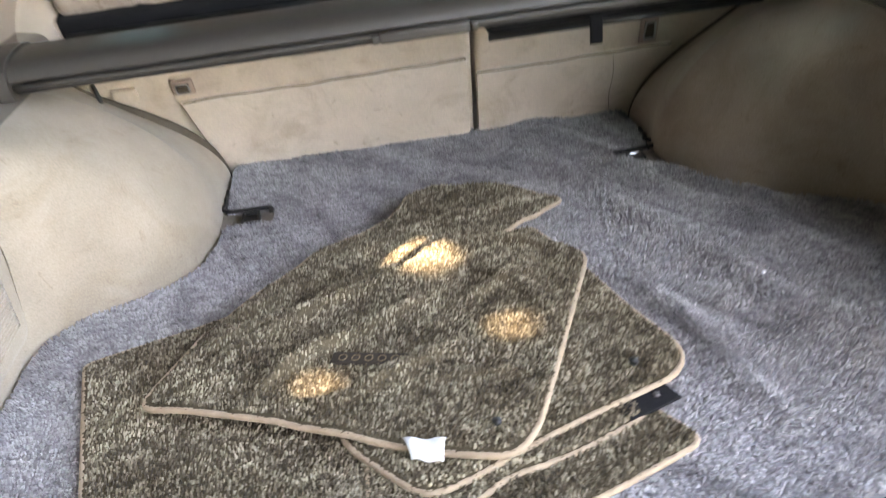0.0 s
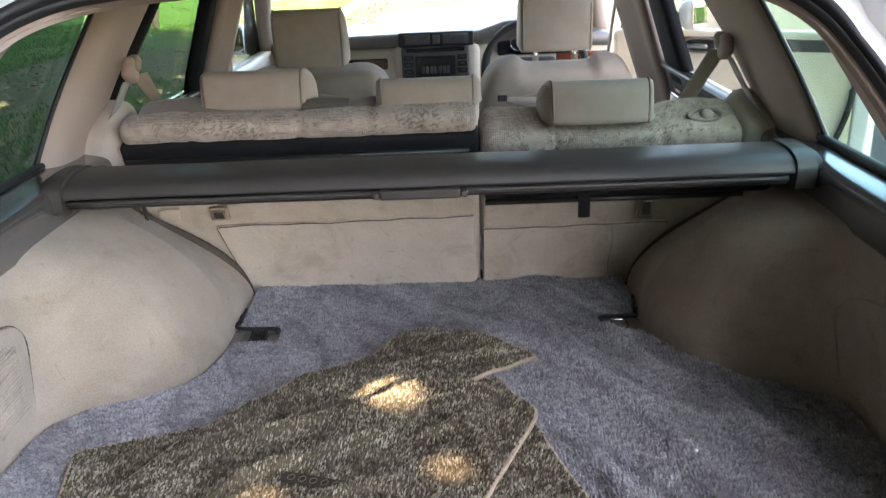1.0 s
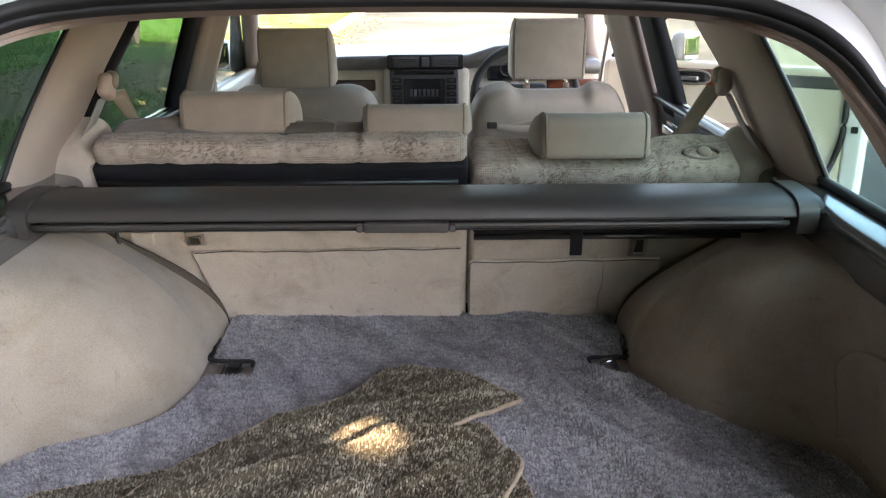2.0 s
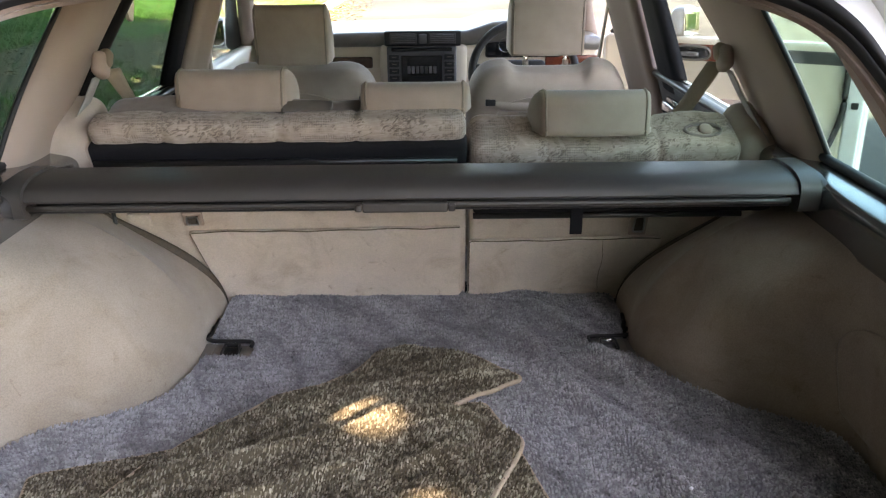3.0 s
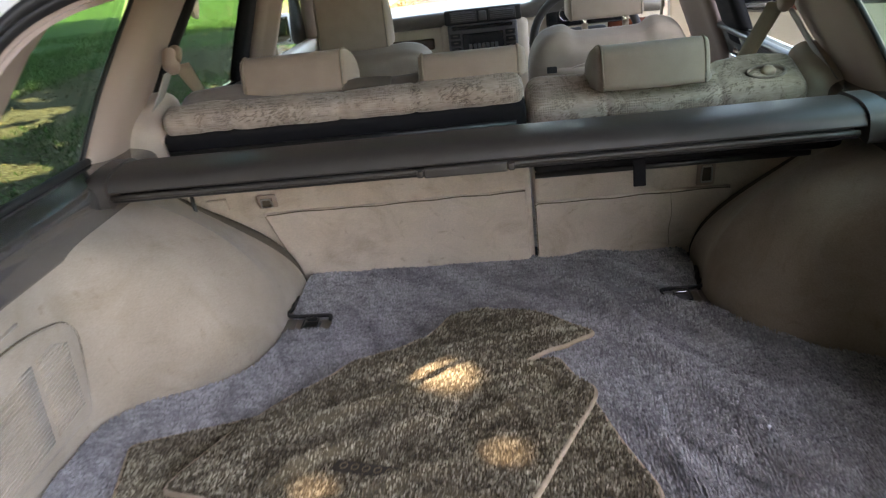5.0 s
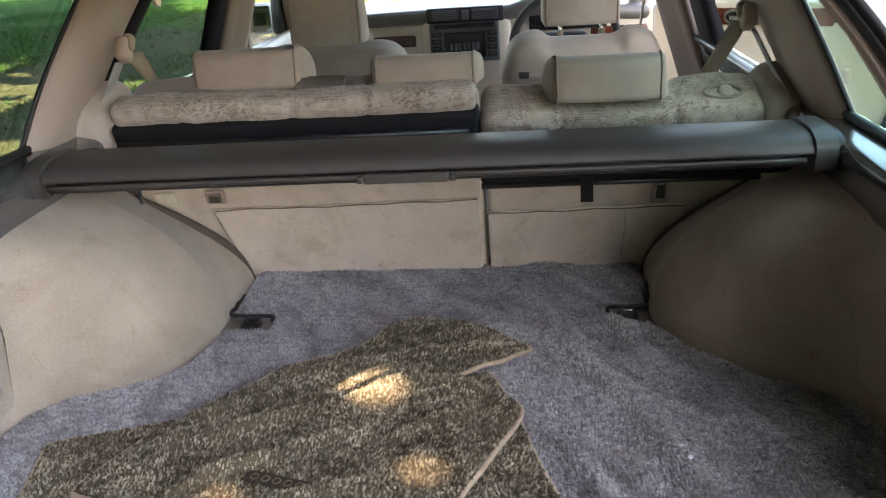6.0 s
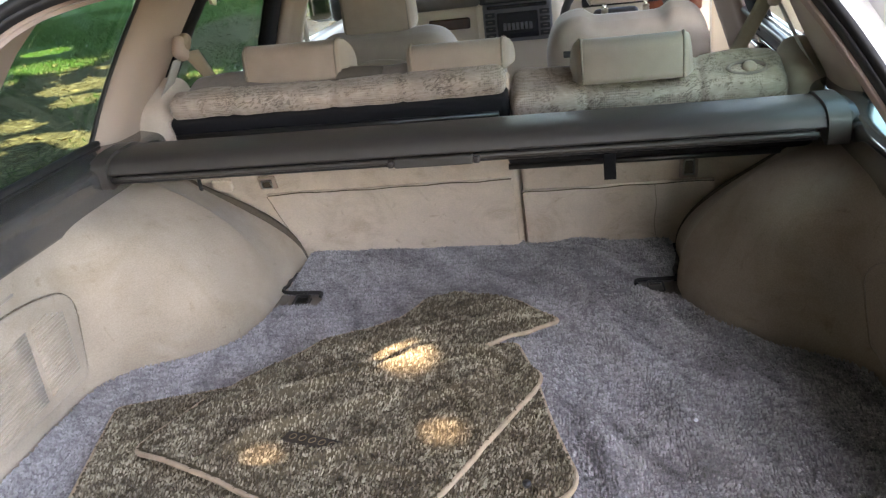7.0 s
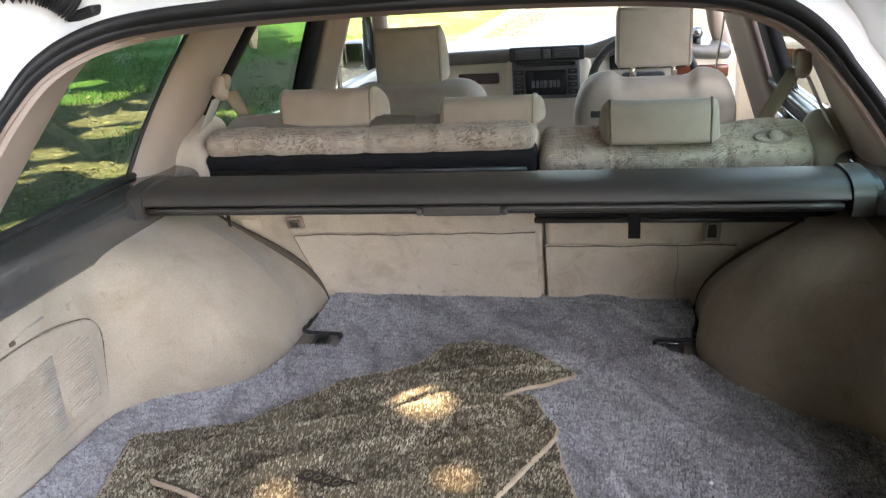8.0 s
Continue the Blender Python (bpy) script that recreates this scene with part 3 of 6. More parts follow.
def boot_base():
    V = [(-0.76, 0.12, -0.018), (0.80, 0.12, -0.018), (0.80, -1.13, -0.018), (-0.76, -1.13, -0.018)]
    me = mesh_from("floor_base", V + [(x, y, z - 0.03) for x, y, z in V], [(0, 3, 2, 1), (4, 5, 6, 7), (0, 1, 5, 4), (1, 2, 6, 5), (2, 3, 7, 6), (3, 0, 4, 7)], False)
    return whole("floor", me, M_BLACK, "black boot floor board under the carpet", "floor", kind="structure")


TRIM_TOP = 0.29


def arch_profile(w, dome):
    """How far the trim bulges in at height w (0 floor to 1 sill)."""
    return max(0.0, 1 - w ** 2.4) ** (2.1 - 1.3 * dome)


def trim_point(side, y, w):
    line = floor_edge(y, side, False)
    top = (-0.630 if side < 0 else 0.690)
    dome = max(0.0, min(1.0, (-y - 0.02) / 0.2))
    x = top + (line - top) * arch_profile(w, dome)
    z = -0.018 + (TRIM_TOP + 0.018) * w
    lean = max(0.0, 1 + y / 0.32)
    return (x, y - 0.36 * max(z, 0) * lean - 0.024 * lean, z)


def side_trim(side):
    ys = np.concatenate([np.linspace(0.0, -0.66, 90), np.linspace(-0.67, -1.12, 20)])
    P = []
    for w in np.linspace(0, 1, 36):
        row = []
        # the front edge curls away round the wheel house
        p = trim_point(side, 0.0, w)
        row.append((p[0] + side * 0.03, p[1] + 0.03, p[2]))
        row.append((p[0] + side * 0.010, p[1] + 0.006, p[2]))
        row += [trim_point(side, y, w) for y in ys]
        P.append(row)
    me = grid_mesh("side_trim", P, flip=side < 0)
    name = "wall_left" if side < 0 else "wall_right"
    # Solid dark bead painted in for the shade of the open joint
    gap = tube("gap", [(p[0] + side * 0.004, p[1] + 0.004, p[2]) for p in (trim_point(side, 0.0, w) for w in np.linspace(0.02, 0.9, 30))], 0.0055, 8, radii=[0.0055 + (0.0075 if side < 0 else 0.002) * math.sin(math.pi * w) ** 2 for w in np.linspace(0.0, 1.0, 30)])
    whole("trim_gap_shade_" + ("left" if side < 0 else "right"), gap, M_SEAM, "dark bead standing in for the shaded joint between side trim and seat back", "trim joint", kind="structure")
    return whole(name, me, M_FELT, "beige felt-covered boot side trim bulging over the wheel house", "side trim", kind="structure")


def side_x(side, z):
    """Inner face of the car's side at height z."""
    return -0.70 + 0.276 * (z - 0.36) if side < 0 else 0.742 - 0.33 * (z - 0.36)


def sill(side):
    """Dark window-sill moulding over the side trim."""
    bx = -0.628 if side < 0 else 0.688
    sec = [(bx - side * 0.004, TRIM_TOP - 0.014), (bx - side * 0.006, TRIM_TOP + 0.006), (bx - side * 0.010, TRIM_TOP + 0.036), (bx - side * 0.009, TRIM_TOP + 0.052),
           (bx + side * 0.001, TRIM_TOP + 0.062), (bx + side * 0.020, TRIM_TOP + 0.067), (bx + side * 0.066, TRIM_TOP + 0.076)]
    sec = spline([(a, 0, b) for a, b in sec], 4)
    P = []
    for y in np.linspace(0.06, -0.98, 30):
        P.append([(p[0], y, p[2]) for p in sec])
    me = thick_grid("sill", P, (side * 0.02, 0, -0.012))
    n = "trim_sill_left" if side < 0 else "trim_sill_right"
    return whole(n, me, M_SILL, "dark grained plastic sill moulding below the rear side window", "sill trim", kind="structure")


boot_carpet()
boot_base()
for s in (-1, 1):
    side_trim(s)
    sill(s)


# ---------- pillars, windows, roof, tailgate opening ----------
CENTRE = 0.012


def opening(n=10):
    """The rim of the tailgate opening, from the left sill up over the top to the right sill."""
    half = [(0.62, -1.08, 0.0), (0.652, -0.945, 0.21), (0.632, -0.866, 0.36), (0.588, -0.853, 0.44), (0.541, -0.832, 0.52), (0.503, -0.806, 0.58), (0.468, -0.772, 0.625),
            (0.425, -0.733, 0.652), (0.36, -0.700, 0.667), (0.22, -0.685, 0.675)]
    pts = [(CENTRE - x, y, z) for x, y, z in half] + [(CENTRE, -0.68, 0.678)] + [(CENTRE + x, y, z) for x, y, z in reversed(half)]
    return spline(pts, n)


RIM = opening()


def outward(P, k):
    """Unit step away from the opening's middle, in its own plane."""
    d = P[min(k + 1, len(P) - 1)] - P[max(k - 1, 0)]
    nrm = Vector((0, -1, 0.0)).cross(Vector(d)).normalized()
    away = Vector((P[k][0] - 0.02, 0, P[k][2] - 0.30))
    return np.array(nrm) * (1 if nrm.dot(away) > 0 else -1)


def rim_band(a, b, ya, yb, bulge=0.0, n=6):
    """A band along the rim from offset a to b (metres outwards) and from ya to yb (backwards is minus)."""
    rows = []
    for k in range(len(RIM)):
        o = outward(RIM, k)
        slim = 0.62 + 0.38 * min(1.0, max(0.0, (RIM[k][2] - 0.60) / 0.07))      # slimmed down the sides to fit the camera's view
        row = []
        for j in range(n + 1):
            t = j / n
            w = bulge * math.sin(math.pi * t)
            row.append(RIM[k] + o * (a + (b - a) * t) * slim + np.array((0, ya + (yb - ya) * t - w * slim, 0)))
        rows.append(row)
    return rows


edging = rim_band(-0.004, 0.014, 0.06, -0.004, 0.003)
for k, row in enumerate(edging):
    keep = 0.12 + 0.88 * min(1.0, max(0.0, (RIM[k][2] - 0.655) / 0.014))
    edging[k] = [p + np.array((0, (keep - 1) * max(0.0, p[1] - RIM[k][1]), 0)) for p in row]
whole("trim_opening", grid_mesh("trim_opening", edging), M_TRIM, "beige plastic trim edging the tailgate opening", "trim", kind="structure")
seal = thing("rubber_seal", "thick black rubber weather seal round the tailgate opening", "door seal", (0, -0.70, 0.68))
part("seal_tube", grid_mesh("seal_tube", rim_band(0.012, 0.036, -0.004, -0.022, 0.014)), M_RUBBER, seal)
part("seal_lip", grid_mesh("seal_lip", rim_band(0.006, 0.017, -0.012, -0.024, 0.006)), M_RUBBER, seal)
gut = np.array(rim_band(0.034, 0.075, -0.020, 0.01, -0.004))
gut2 = np.array(rim_band(0.075, 0.16, 0.01, -0.02, 0.03))
whole("trim_gutter", join_meshes("gutter", [grid_mesh("g1", gut), grid_mesh("g2", gut2)]), M_PAINT, "white painted body gutter round the tailgate opening", "car body", kind="structure")


def side_point(side, y, z, inset=0.0):
    return (side_x(side, z) - side * inset, y, z)


# y of the upright edges along the car's side, as (z, y)
QF = [(0.34, -0.292), (0.38, -0.264), (0.433, -0.236), (0.49, -0.196), (0.556, -0.138), (0.61, -0.084), (0.76, 0.05)]       # quarter window, front edge
CF = {-1: [(0.30, -0.10), (0.335, -0.08), (0.38, -0.045), (0.437, 0.01), (0.53, 0.098), (0.60, 0.18), (0.76, 0.36)],            # C pillar, front edge
      1: [(0.30, -0.09), (0.381, -0.012), (0.412, 0.05), (0.526, 0.167), (0.595, 0.27), (0.76, 0.45)]}


def c_pillar(side):
    P = []
    for z in np.linspace(0.335, 0.76, 22):
        a, b = interp(z, QF), interp(z, CF[side])
        row = []
        for t in np.linspace(0, 1, 14):
            y = a + (b - a) * t
            ins = 0.002 + 0.012 * min(1, t * 5) + 0.024 * math.sin(math.pi * min(1, max(0, t))) ** 0.5
            row.append(side_point(side, y, z, ins))
        P.append(row)
    me = thick_grid("c_pillar", P, (side * 0.008, 0, 0))
    return whole("trim_pillar_" + ("left" if side < 0 else "right"), me, M_TRIM, "beige moulded pillar trim between the rear side windows", "pillar trim", kind="structure")


# forward edge of the rear pillar trim: z, half width, y
PILLAR_EDGE = [(0.30, 0.672, -0.815), (0.36, 0.649, -0.785), (0.44, 0.611, -0.745), (0.52, 0.570, -0.700), (0.60, 0.530, -0.648), (0.66, 0.488, -0.600), (0.70, 0.46, -0.56)]


def d_pillar(side):
    """Trim from the opening's rim forward to the quarter window: a rounded roll, then a flange out to the glass."""
    half = [p for p in RIM if p[0] * side > 0 and 0.30 < p[2] < 0.668]
    half.sort(key=lambda p: p[2])
    P = []
    for p in half:
        z = p[2]
        a = np.array(p)
        e = np.array((CENTRE + side * interp(z, [(k, w) for k, w, _ in PILLAR_EDGE]), interp(z, [(k, y) for k, _, y in PILLAR_EDGE]), z + 0.002))
        mid = (a + e) / 2 + np.array((-side * 0.010, -0.004, 0.0))
        row = [(1 - t) ** 2 * a + 2 * t * (1 - t) * mid + t * t * e for t in np.linspace(0, 1, 9)]
        out = np.array((side_x(side, z) - side * 0.006, e[1] + 0.035, z))
        row += [e + (out - e) * t + np.array((0, 0.012 * math.sin(math.pi * t), 0)) for t in (0.05, 0.15, 0.4, 0.7, 1.0)]
        P.append(row)
    me = thick_grid("d_pillar", P, (side * 0.006, 0.0, 0.0))
    return whole("trim_rear_pillar_" + ("left" if side < 0 else "right"), me, M_TRIM, "beige plastic rear pillar trim beside the tailgate opening", "pillar trim", kind="structure")


def pane(name, side, corners, mat, number, label):
    """A flat or slightly bent pane from (y, z) corners on the car's side."""
    P = []
    (a, b, c, d) = corners
    for s in np.linspace(0, 1, 8):
        row = []
        for t in np.linspace(0, 1, 12):
            y = (1 - s) * ((1 - t) * a[0] + t * b[0]) + s * ((1 - t) * d[0] + t * c[0])
            z = (1 - s) * ((1 - t) * a[1] + t * b[1]) + s * ((1 - t) * d[1] + t * c[1])
            row.append(side_point(side, y, z, -0.012))
        P.append(row)
    w = thing("window_%d" % number, label, "car window", side_point(side, a[0], a[1]), kind="structure")
    g = part("pane", thick_grid("pane", P, (side * 0.004, 0, 0)), mat, w)
    g.visible_shadow = False
    return w


def edge_strip(parent, side, table, r, zs, mat, inset=0.0, name="seal_strip"):
    line = [side_point(side, interp(z, table), z, inset) for z in zs]
    return part(name, tube(name, line, r, 8), mat, parent)


for s, k in ((-1, 1), (1, 2)):
    c_pillar(s)
    d_pillar(s)
    w = pane("quarter", s, [(-0.80, 0.335), (-0.26, 0.335), (0.03, 0.77), (-0.2, 0.77)], M_TINT if s < 0 else M_TINTPALE, k, "tinted rear quarter window with a black rubber edge")
    edge_strip(w, s, [(z, y - 0.003) for z, y in QF], 0.0045, np.linspace(0.335, 0.76, 16), M_RUBBER, 0.002)
    part("seal_strip", tube("seal_strip", [side_point(s, y, 0.368, 0.006) for y in np.linspace(-0.86, -0.24, 14)], 0.0085), M_RUBBER, w)
    # rear door: glass, frame, panel
    w = pane("rear_door", s, [(-0.04, 0.325), (0.72, 0.325), (0.80, 0.77), (0.30, 0.77)], M_TINT if s < 0 else M_CLEAR, k + 2, "rear door window in a black frame")
    rear = {-1: [(0.30, 0.70), (0.395, 0.70), (0.583, 0.742), (0.76, 0.80)], 1: [(0.30, 0.69), (0.404, 0.69), (0.572, 0.711), (0.76, 0.75)]}[s]
    fore = {-1: [(0.30, 0.785), (0.395, 0.785), (0.583, 0.832), (0.76, 0.89)], 1: [(0.30, 0.915), (0.40, 0.915), (0.568, 0.91), (0.76, 0.93)]}[s]
    P = [[side_point(s, interp(z, rear) + (interp(z, fore) - interp(z, rear)) * t, z, 0.01 + 0.008 * math.sin(math.pi * t)) for t in np.linspace(0, 1, 6)] for z in np.linspace(0.30, 0.76, 12)]
    part("door_frame", thick_grid("door_frame", P, (s * 0.03, 0, 0)), M_BLACK, w)
    if s < 0:
        edge_strip(w, s, [(z, y + 0.030) for z, y in CF[s]], 0.014, np.linspace(0.335, 0.70, 14), M_BLACK, 0.018, "rear_edge")
    # quarter-light divider and belt moulding
    line = [side_point(s, y, 0.335, 0.012) for y in np.linspace(0.0, 0.95, 12)]
    part("belt_moulding", tube("belt_moulding", line, 0.014, 8, flat=0.8), M_BLACKPL, w)
    line = [side_point(s, y, 0.352, -0.004) for y in np.linspace(0.0, 0.95, 12)]
    part("chrome_strip", tube("chrome_strip", line, 0.0032, 6), M_CHROME, w)
    # B pillar trim
    bp = {-1: [(0.20, 0.79), (0.395, 0.79), (0.583, 0.838), (0.76, 0.895)], 1: [(0.20, 0.93), (0.40, 0.935), (0.557, 0.93), (0.76, 0.95)]}[s]
    wid = 0.12 if s < 0 else 0.38
    P = []
    for z in np.linspace(-0.15, 0.76, 24):
        y0 = interp(z, bp)
        row = []
        for t in np.linspace(0, 1, 10):
            row.append(side_point(s, y0 + wid * t, z, 0.03 + 0.025 * math.sin(math.pi * t) + (0.02 if 0.3 < t < 0.6 else 0)))
        P.append(row)
    whole("trim_door_pillar_" + ("left" if s < 0 else "right"), thick_grid("b_pillar", P, (s * 0.03, 0, 0)), M_TRIM, "beige ribbed pillar trim between front and rear doors", "pillar trim", kind="structure")


def door_panel(side):
    """Rear door's inner panel below its window."""
    d = thing("door_panel", "beige rear door panel with polished wood inlay and armrest", "door panel", (side_x(side, 0.2), 0.4, -0.3), kind="structure")
    P = [[side_point(side, y, z, 0.015 + 0.02 * (z < 0.18)) for y in np.linspace(0.0, 0.98, 12)] for z in np.linspace(-0.35, 0.335, 14)]
    part("panel", thick_grid("panel", P, (side * 0.05, 0, 0)), M_DASH, d)
    part("armrest", rbox("armrest", (0.07, 0.5, 0.06), 0.02, 4, m=Matrix.Translation((side_x(side, 0.2) - side * 0.055, 0.5, 0.19))), M_TRIM, d)
    part("wood_inlay", rbox("wood_inlay", (0.012, 0.55, 0.04), 0.005, 4, m=Matrix.Translation((side_x(side, 0.26) - side * 0.024, 0.55, 0.262))), M_WOOD, d)
    part("door_pull", rbox("door_pull", (0.02, 0.12, 0.035), 0.008, 3, m=Matrix.Translation((side_x(side, 0.3) - side * 0.03, 0.72, 0.26))), M_CHROME, d)
    return d


for s in (-1, 1):
    door_panel(s)


def slab(name, pts, off, mat, label, cat):
    """A flat piece from a ring of points and a thickness."""
    n = len(pts)
    V = [Vector(p) for p in pts] + [Vector(p) + Vector(off) for p in pts]
    F = [tuple(range(n)), tuple(range(2 * n - 1, n - 1, -1))] + [(i, n + i, n + (i + 1) % n, (i + 1) % n) for i in range(n)]
    return whole(name, mesh_from(name, V, F, False), mat, label, cat, kind="structure")


slab("ceiling", [(-0.66, -0.66, 0.70), (0.69, -0.66, 0.70), (0.66, 0.0, 0.76), (0.60, 1.45, 0.74), (-0.56, 1.45, 0.74), (-0.62, 0.0, 0.76)], (0, 0, 0.02), M_LINING, "beige cloth roof lining", "roof lining")
slab("roof", [(-0.69, -0.69, 0.75), (0.73, -0.69, 0.75), (0.70, 0.0, 0.82), (0.64, 1.5, 0.79), (-0.60, 1.5, 0.79), (-0.66, 0.0, 0.82)], (0, 0, 0.012), M_PAINT, "white painted car roof", "car roof")
slab("floor_cabin", [(-0.72, 0.1, -0.34), (0.76, 0.1, -0.34), (0.76, 2.2, -0.34), (-0.72, 2.2, -0.34)], (0, 0, -0.02), M_CARPET, "grey carpeted cabin floor", "floor")
slab("wall_lower_left", [(-0.79, -1.1, -0.45), (-0.79, 2.1, -0.45), (-0.745, 2.1, 0.32), (-0.745, -1.1, 0.32)], (-0.02, 0, 0), M_PAINT, "white painted car side", "car body")
slab("wall_lower_right", [(0.83, -1.1, -0.45), (0.83, 1.05, -0.45), (0.79, 1.05, 0.32), (0.79, -1.1, 0.32)], (0.02, 0, 0), M_PAINT, "white painted car side", "car body")

# ---------- rear seats ----------
SEAT_TURN = Matrix.Rotation(LEAN_BACK, 4, "X")     # upright (x, depth, height) to the leaning seat back


def leaned(x, depth, h):
    """Place on the seat back: h up its rear face, depth forward of it."""
    return Matrix.Translation((x, 0, 0)) @ SEAT_TURN @ Matrix.Translation((0, depth, h))


def headrest(parent, x0, x1, z0, z1, y, depth, label, tilt=0.0, flare=0.014):
    """A block with a flat rear face, a D-shaped side and welted edges; y is its rear face."""
    h = z1 - z0
    sec = fillet([(0.0, 0.0, 0.012), (0.009, h, 0.024), (depth * 0.55, h, depth * 0.4), (depth, h * 0.55, depth * 0.4), (depth, 0.0, 0.02)], 6)
    turn = Matrix.Translation((0, y, z0)) @ Matrix.Rotation(tilt, 4, "X")
    c = sec.mean(0)
    xs = [(x0, 0.90), (x0 + 0.003, 0.97), (x0 + 0.010, 1.0)] + [(x0 + 0.01 + (x1 - x0 - 0.02) * t, 1.0) for t in np.linspace(0.08, 0.92, 10)] + [(x1 - 0.010, 1.0), (x1 - 0.003, 0.97), (x1, 0.90)]
    P = []
    for x, k in xs:
        u = (2 * x - x0 - x1) / (x1 - x0)
        row = []
        for a, b in sec:
            q = c + (np.array((a, b)) - c) * k
            dent = 0.004 * (1 - u * u) * (1 if q[0] < 0.03 else 0)
            swell = flare * math.copysign(abs(u) ** 5, u) * min(1.0, max(0.0, q[0]) / (0.6 * depth)) ** 0.7 * (1 - 0.7 * max(0.0, q[1] / h) ** 3)
            row.append(tuple(turn @ Vector((x + swell, q[0] - dent + 0.004 * u * u, q[1]))))
        P.append(row)
    body = grid_mesh("headrest", P, close_v=True)
    bm = bmesh.new()
    bm.from_mesh(body)
    bm.verts.ensure_lookup_table()
    m = len(sec)
    bm.faces.new([bm.verts[i] for i in range(m)][::-1])
    bm.faces.new([bm.verts[(len(P) - 1) * m + i] for i in range(m)])
    bmesh.ops.recalc_face_normals(bm, faces=bm.faces)
    bm.to_mesh(body)
    bm.free()
    ob = part("headrest", smooth_by_angle(body, 50), M_SUEDE, parent, label)
    for x in (x0 + 0.006, x1 - 0.006):
        u = 1
        ring = [tuple(turn @ Vector((x + math.copysign(flare, x - (x0 + x1) / 2) * 0.85 * min(1.0, max(0.0, a) / (0.6 * depth)) ** 0.7 * (1 - 0.7 * max(0.0, b / h) ** 3), a + 0.004, b))) for a, b in c + (sec - c) * 1.0]
        part("welt", tube("welt", ring, 0.0026, 6, True), M_WELT, ob)
    for sx in (-0.28, 0.28):
        x = (x0 + x1) / 2 + sx * (x1 - x0)
        part("post", tube("post", [(x, y + depth * 0.5, z0 - 0.05), (x, y + depth * 0.5, z0 + 0.02)], 0.006, 8), M_CHROME, ob)
    return ob


def bench_top(parent, x0, x1, h0, h1, depth, thick, lobes, seams=(), label="", edge=0.42):
    w, h = x1 - x0, h1 - h0

    def bend(p):
        xx = p.x / w + 0.5
        for c, a, s in lobes:
            p.z += a * math.exp(-((xx - c) / s) ** 2) * max(0, p.z / h + 0.5)
        for sx in seams:
            g = math.exp(-((p.x + (x0 + x1) / 2 - sx) / 0.005) ** 2)
            p.y += 0.004 * g * (1 if p.y < 0 else -1)
            p.z -= 0.004 * g * max(0, p.z / h + 0.3)
        p.y += 0.0025 * noise.noise(Vector((p.x * 14, 3, p.z * 9))) + 0.002 * noise.noise(Vector((p.x * 45, 5, p.z * 40)))
        p.z += 0.004 * noise.noise(Vector((p.x * 11, 8, 1))) * max(0, p.z / h + 0.5)
        return p

    return part("bench_top", rbox("bench_top", (w, thick, h), min(h, thick) * edge, 90, bend, leaned((x0 + x1) / 2, depth, (h0 + h1) / 2)), M_BROCADE, parent, label)


def flap(parent, x0, x1, h0, h1, skew=0.0, cross=None):
    w, h = x1 - x0, h1 - h0

    def bend(p):
        t = p.z / h + 0.5
        p.x += skew * (1 - t) * max(0.0, -2 * p.x / w) ** 2
        p.z += 0.006 * (p.x / w) * t
        p.y += 0.004 * noise.noise(Vector((p.x * 9, 2, p.z * 13))) + 0.0015 * noise.noise(Vector((p.x * 30, 2, p.z * 40)))
        return p

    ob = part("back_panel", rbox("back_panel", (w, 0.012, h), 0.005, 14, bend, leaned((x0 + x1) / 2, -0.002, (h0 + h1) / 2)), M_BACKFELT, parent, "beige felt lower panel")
    m = leaned((x0 + x1) / 2, -0.002, (h0 + h1) / 2)
    edge = [(-w / 2 + 0.002, -h / 2 + 0.012 + k * (h - 0.016) / 10) for k in range(11)] + [(-w / 2 + 0.008 + k * (w - 0.010) / 30, h / 2 - 0.001) for k in range(31)]
    line = [m @ (bend(Vector((u, 0.0, v))) + Vector((0, -0.0045, 0.0012 * math.sin(u * 55)))) for u, v in edge]
    # Dark bead: seam and the flap edge's shadow in one colour
    part("seam", tube("seam", [tuple(p) for p in line], 0.0014, 6), M_SEAMLINE, ob, "dark seam with the flap edge's shadow in its colour")
    if cross is not None:
        line = [m @ (bend(Vector((cross - (x0 + x1) / 2 + 0.002 * math.sin(v * 60), 0.0, v))) + Vector((0, -0.0052, 0))) for v in np.linspace(-h / 2 + 0.012, h / 2 - 0.002, 12)]
        part("cross_seam", tube("cross_seam", [tuple(p) for p in line], 0.0012, 6), M_WELT, ob)
    return ob


def hook(parent, x, h, wide=0.040, tall=0.032):
    """A child-seat anchor: moulded surround and a square steel loop."""
    p = part("anchor_plate", rbox("anchor_plate", (wide, 0.008, tall), 0.003, 3, None, leaned(x, -0.008, h)), M_TRIM, parent)
    a, e = wide * 0.30, tall * 0.30
    part("anchor_slot", rbox("anchor_slot", (2 * a, 0.002, 2 * e), 0.0008, 2, None, leaned(x, -0.0125, h)), M_SEAM, p)
    ring = fillet([(-a, -e, 0.004), (a, -e, 0.004), (a * 0.85, e, 0.004), (-a * 0.85, e, 0.004)], 4)
    part("anchor_loop", tube("anchor_loop", [tuple(leaned(x, 0, h) @ Vector((u, -0.0155, v))) for u, v in ring], 0.0019, 8, True), M_STEEL, p)
    return p


# larger section
N = math.sqrt(1 + 0.36 ** 2)
big = thing("rear_seat", "large rear seat section, beige felt back and patterned velour top", "rear seat", (-0.24, 0.05, -0.2), "rear seat sections")
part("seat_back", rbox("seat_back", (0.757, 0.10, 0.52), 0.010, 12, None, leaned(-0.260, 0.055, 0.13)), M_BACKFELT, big)
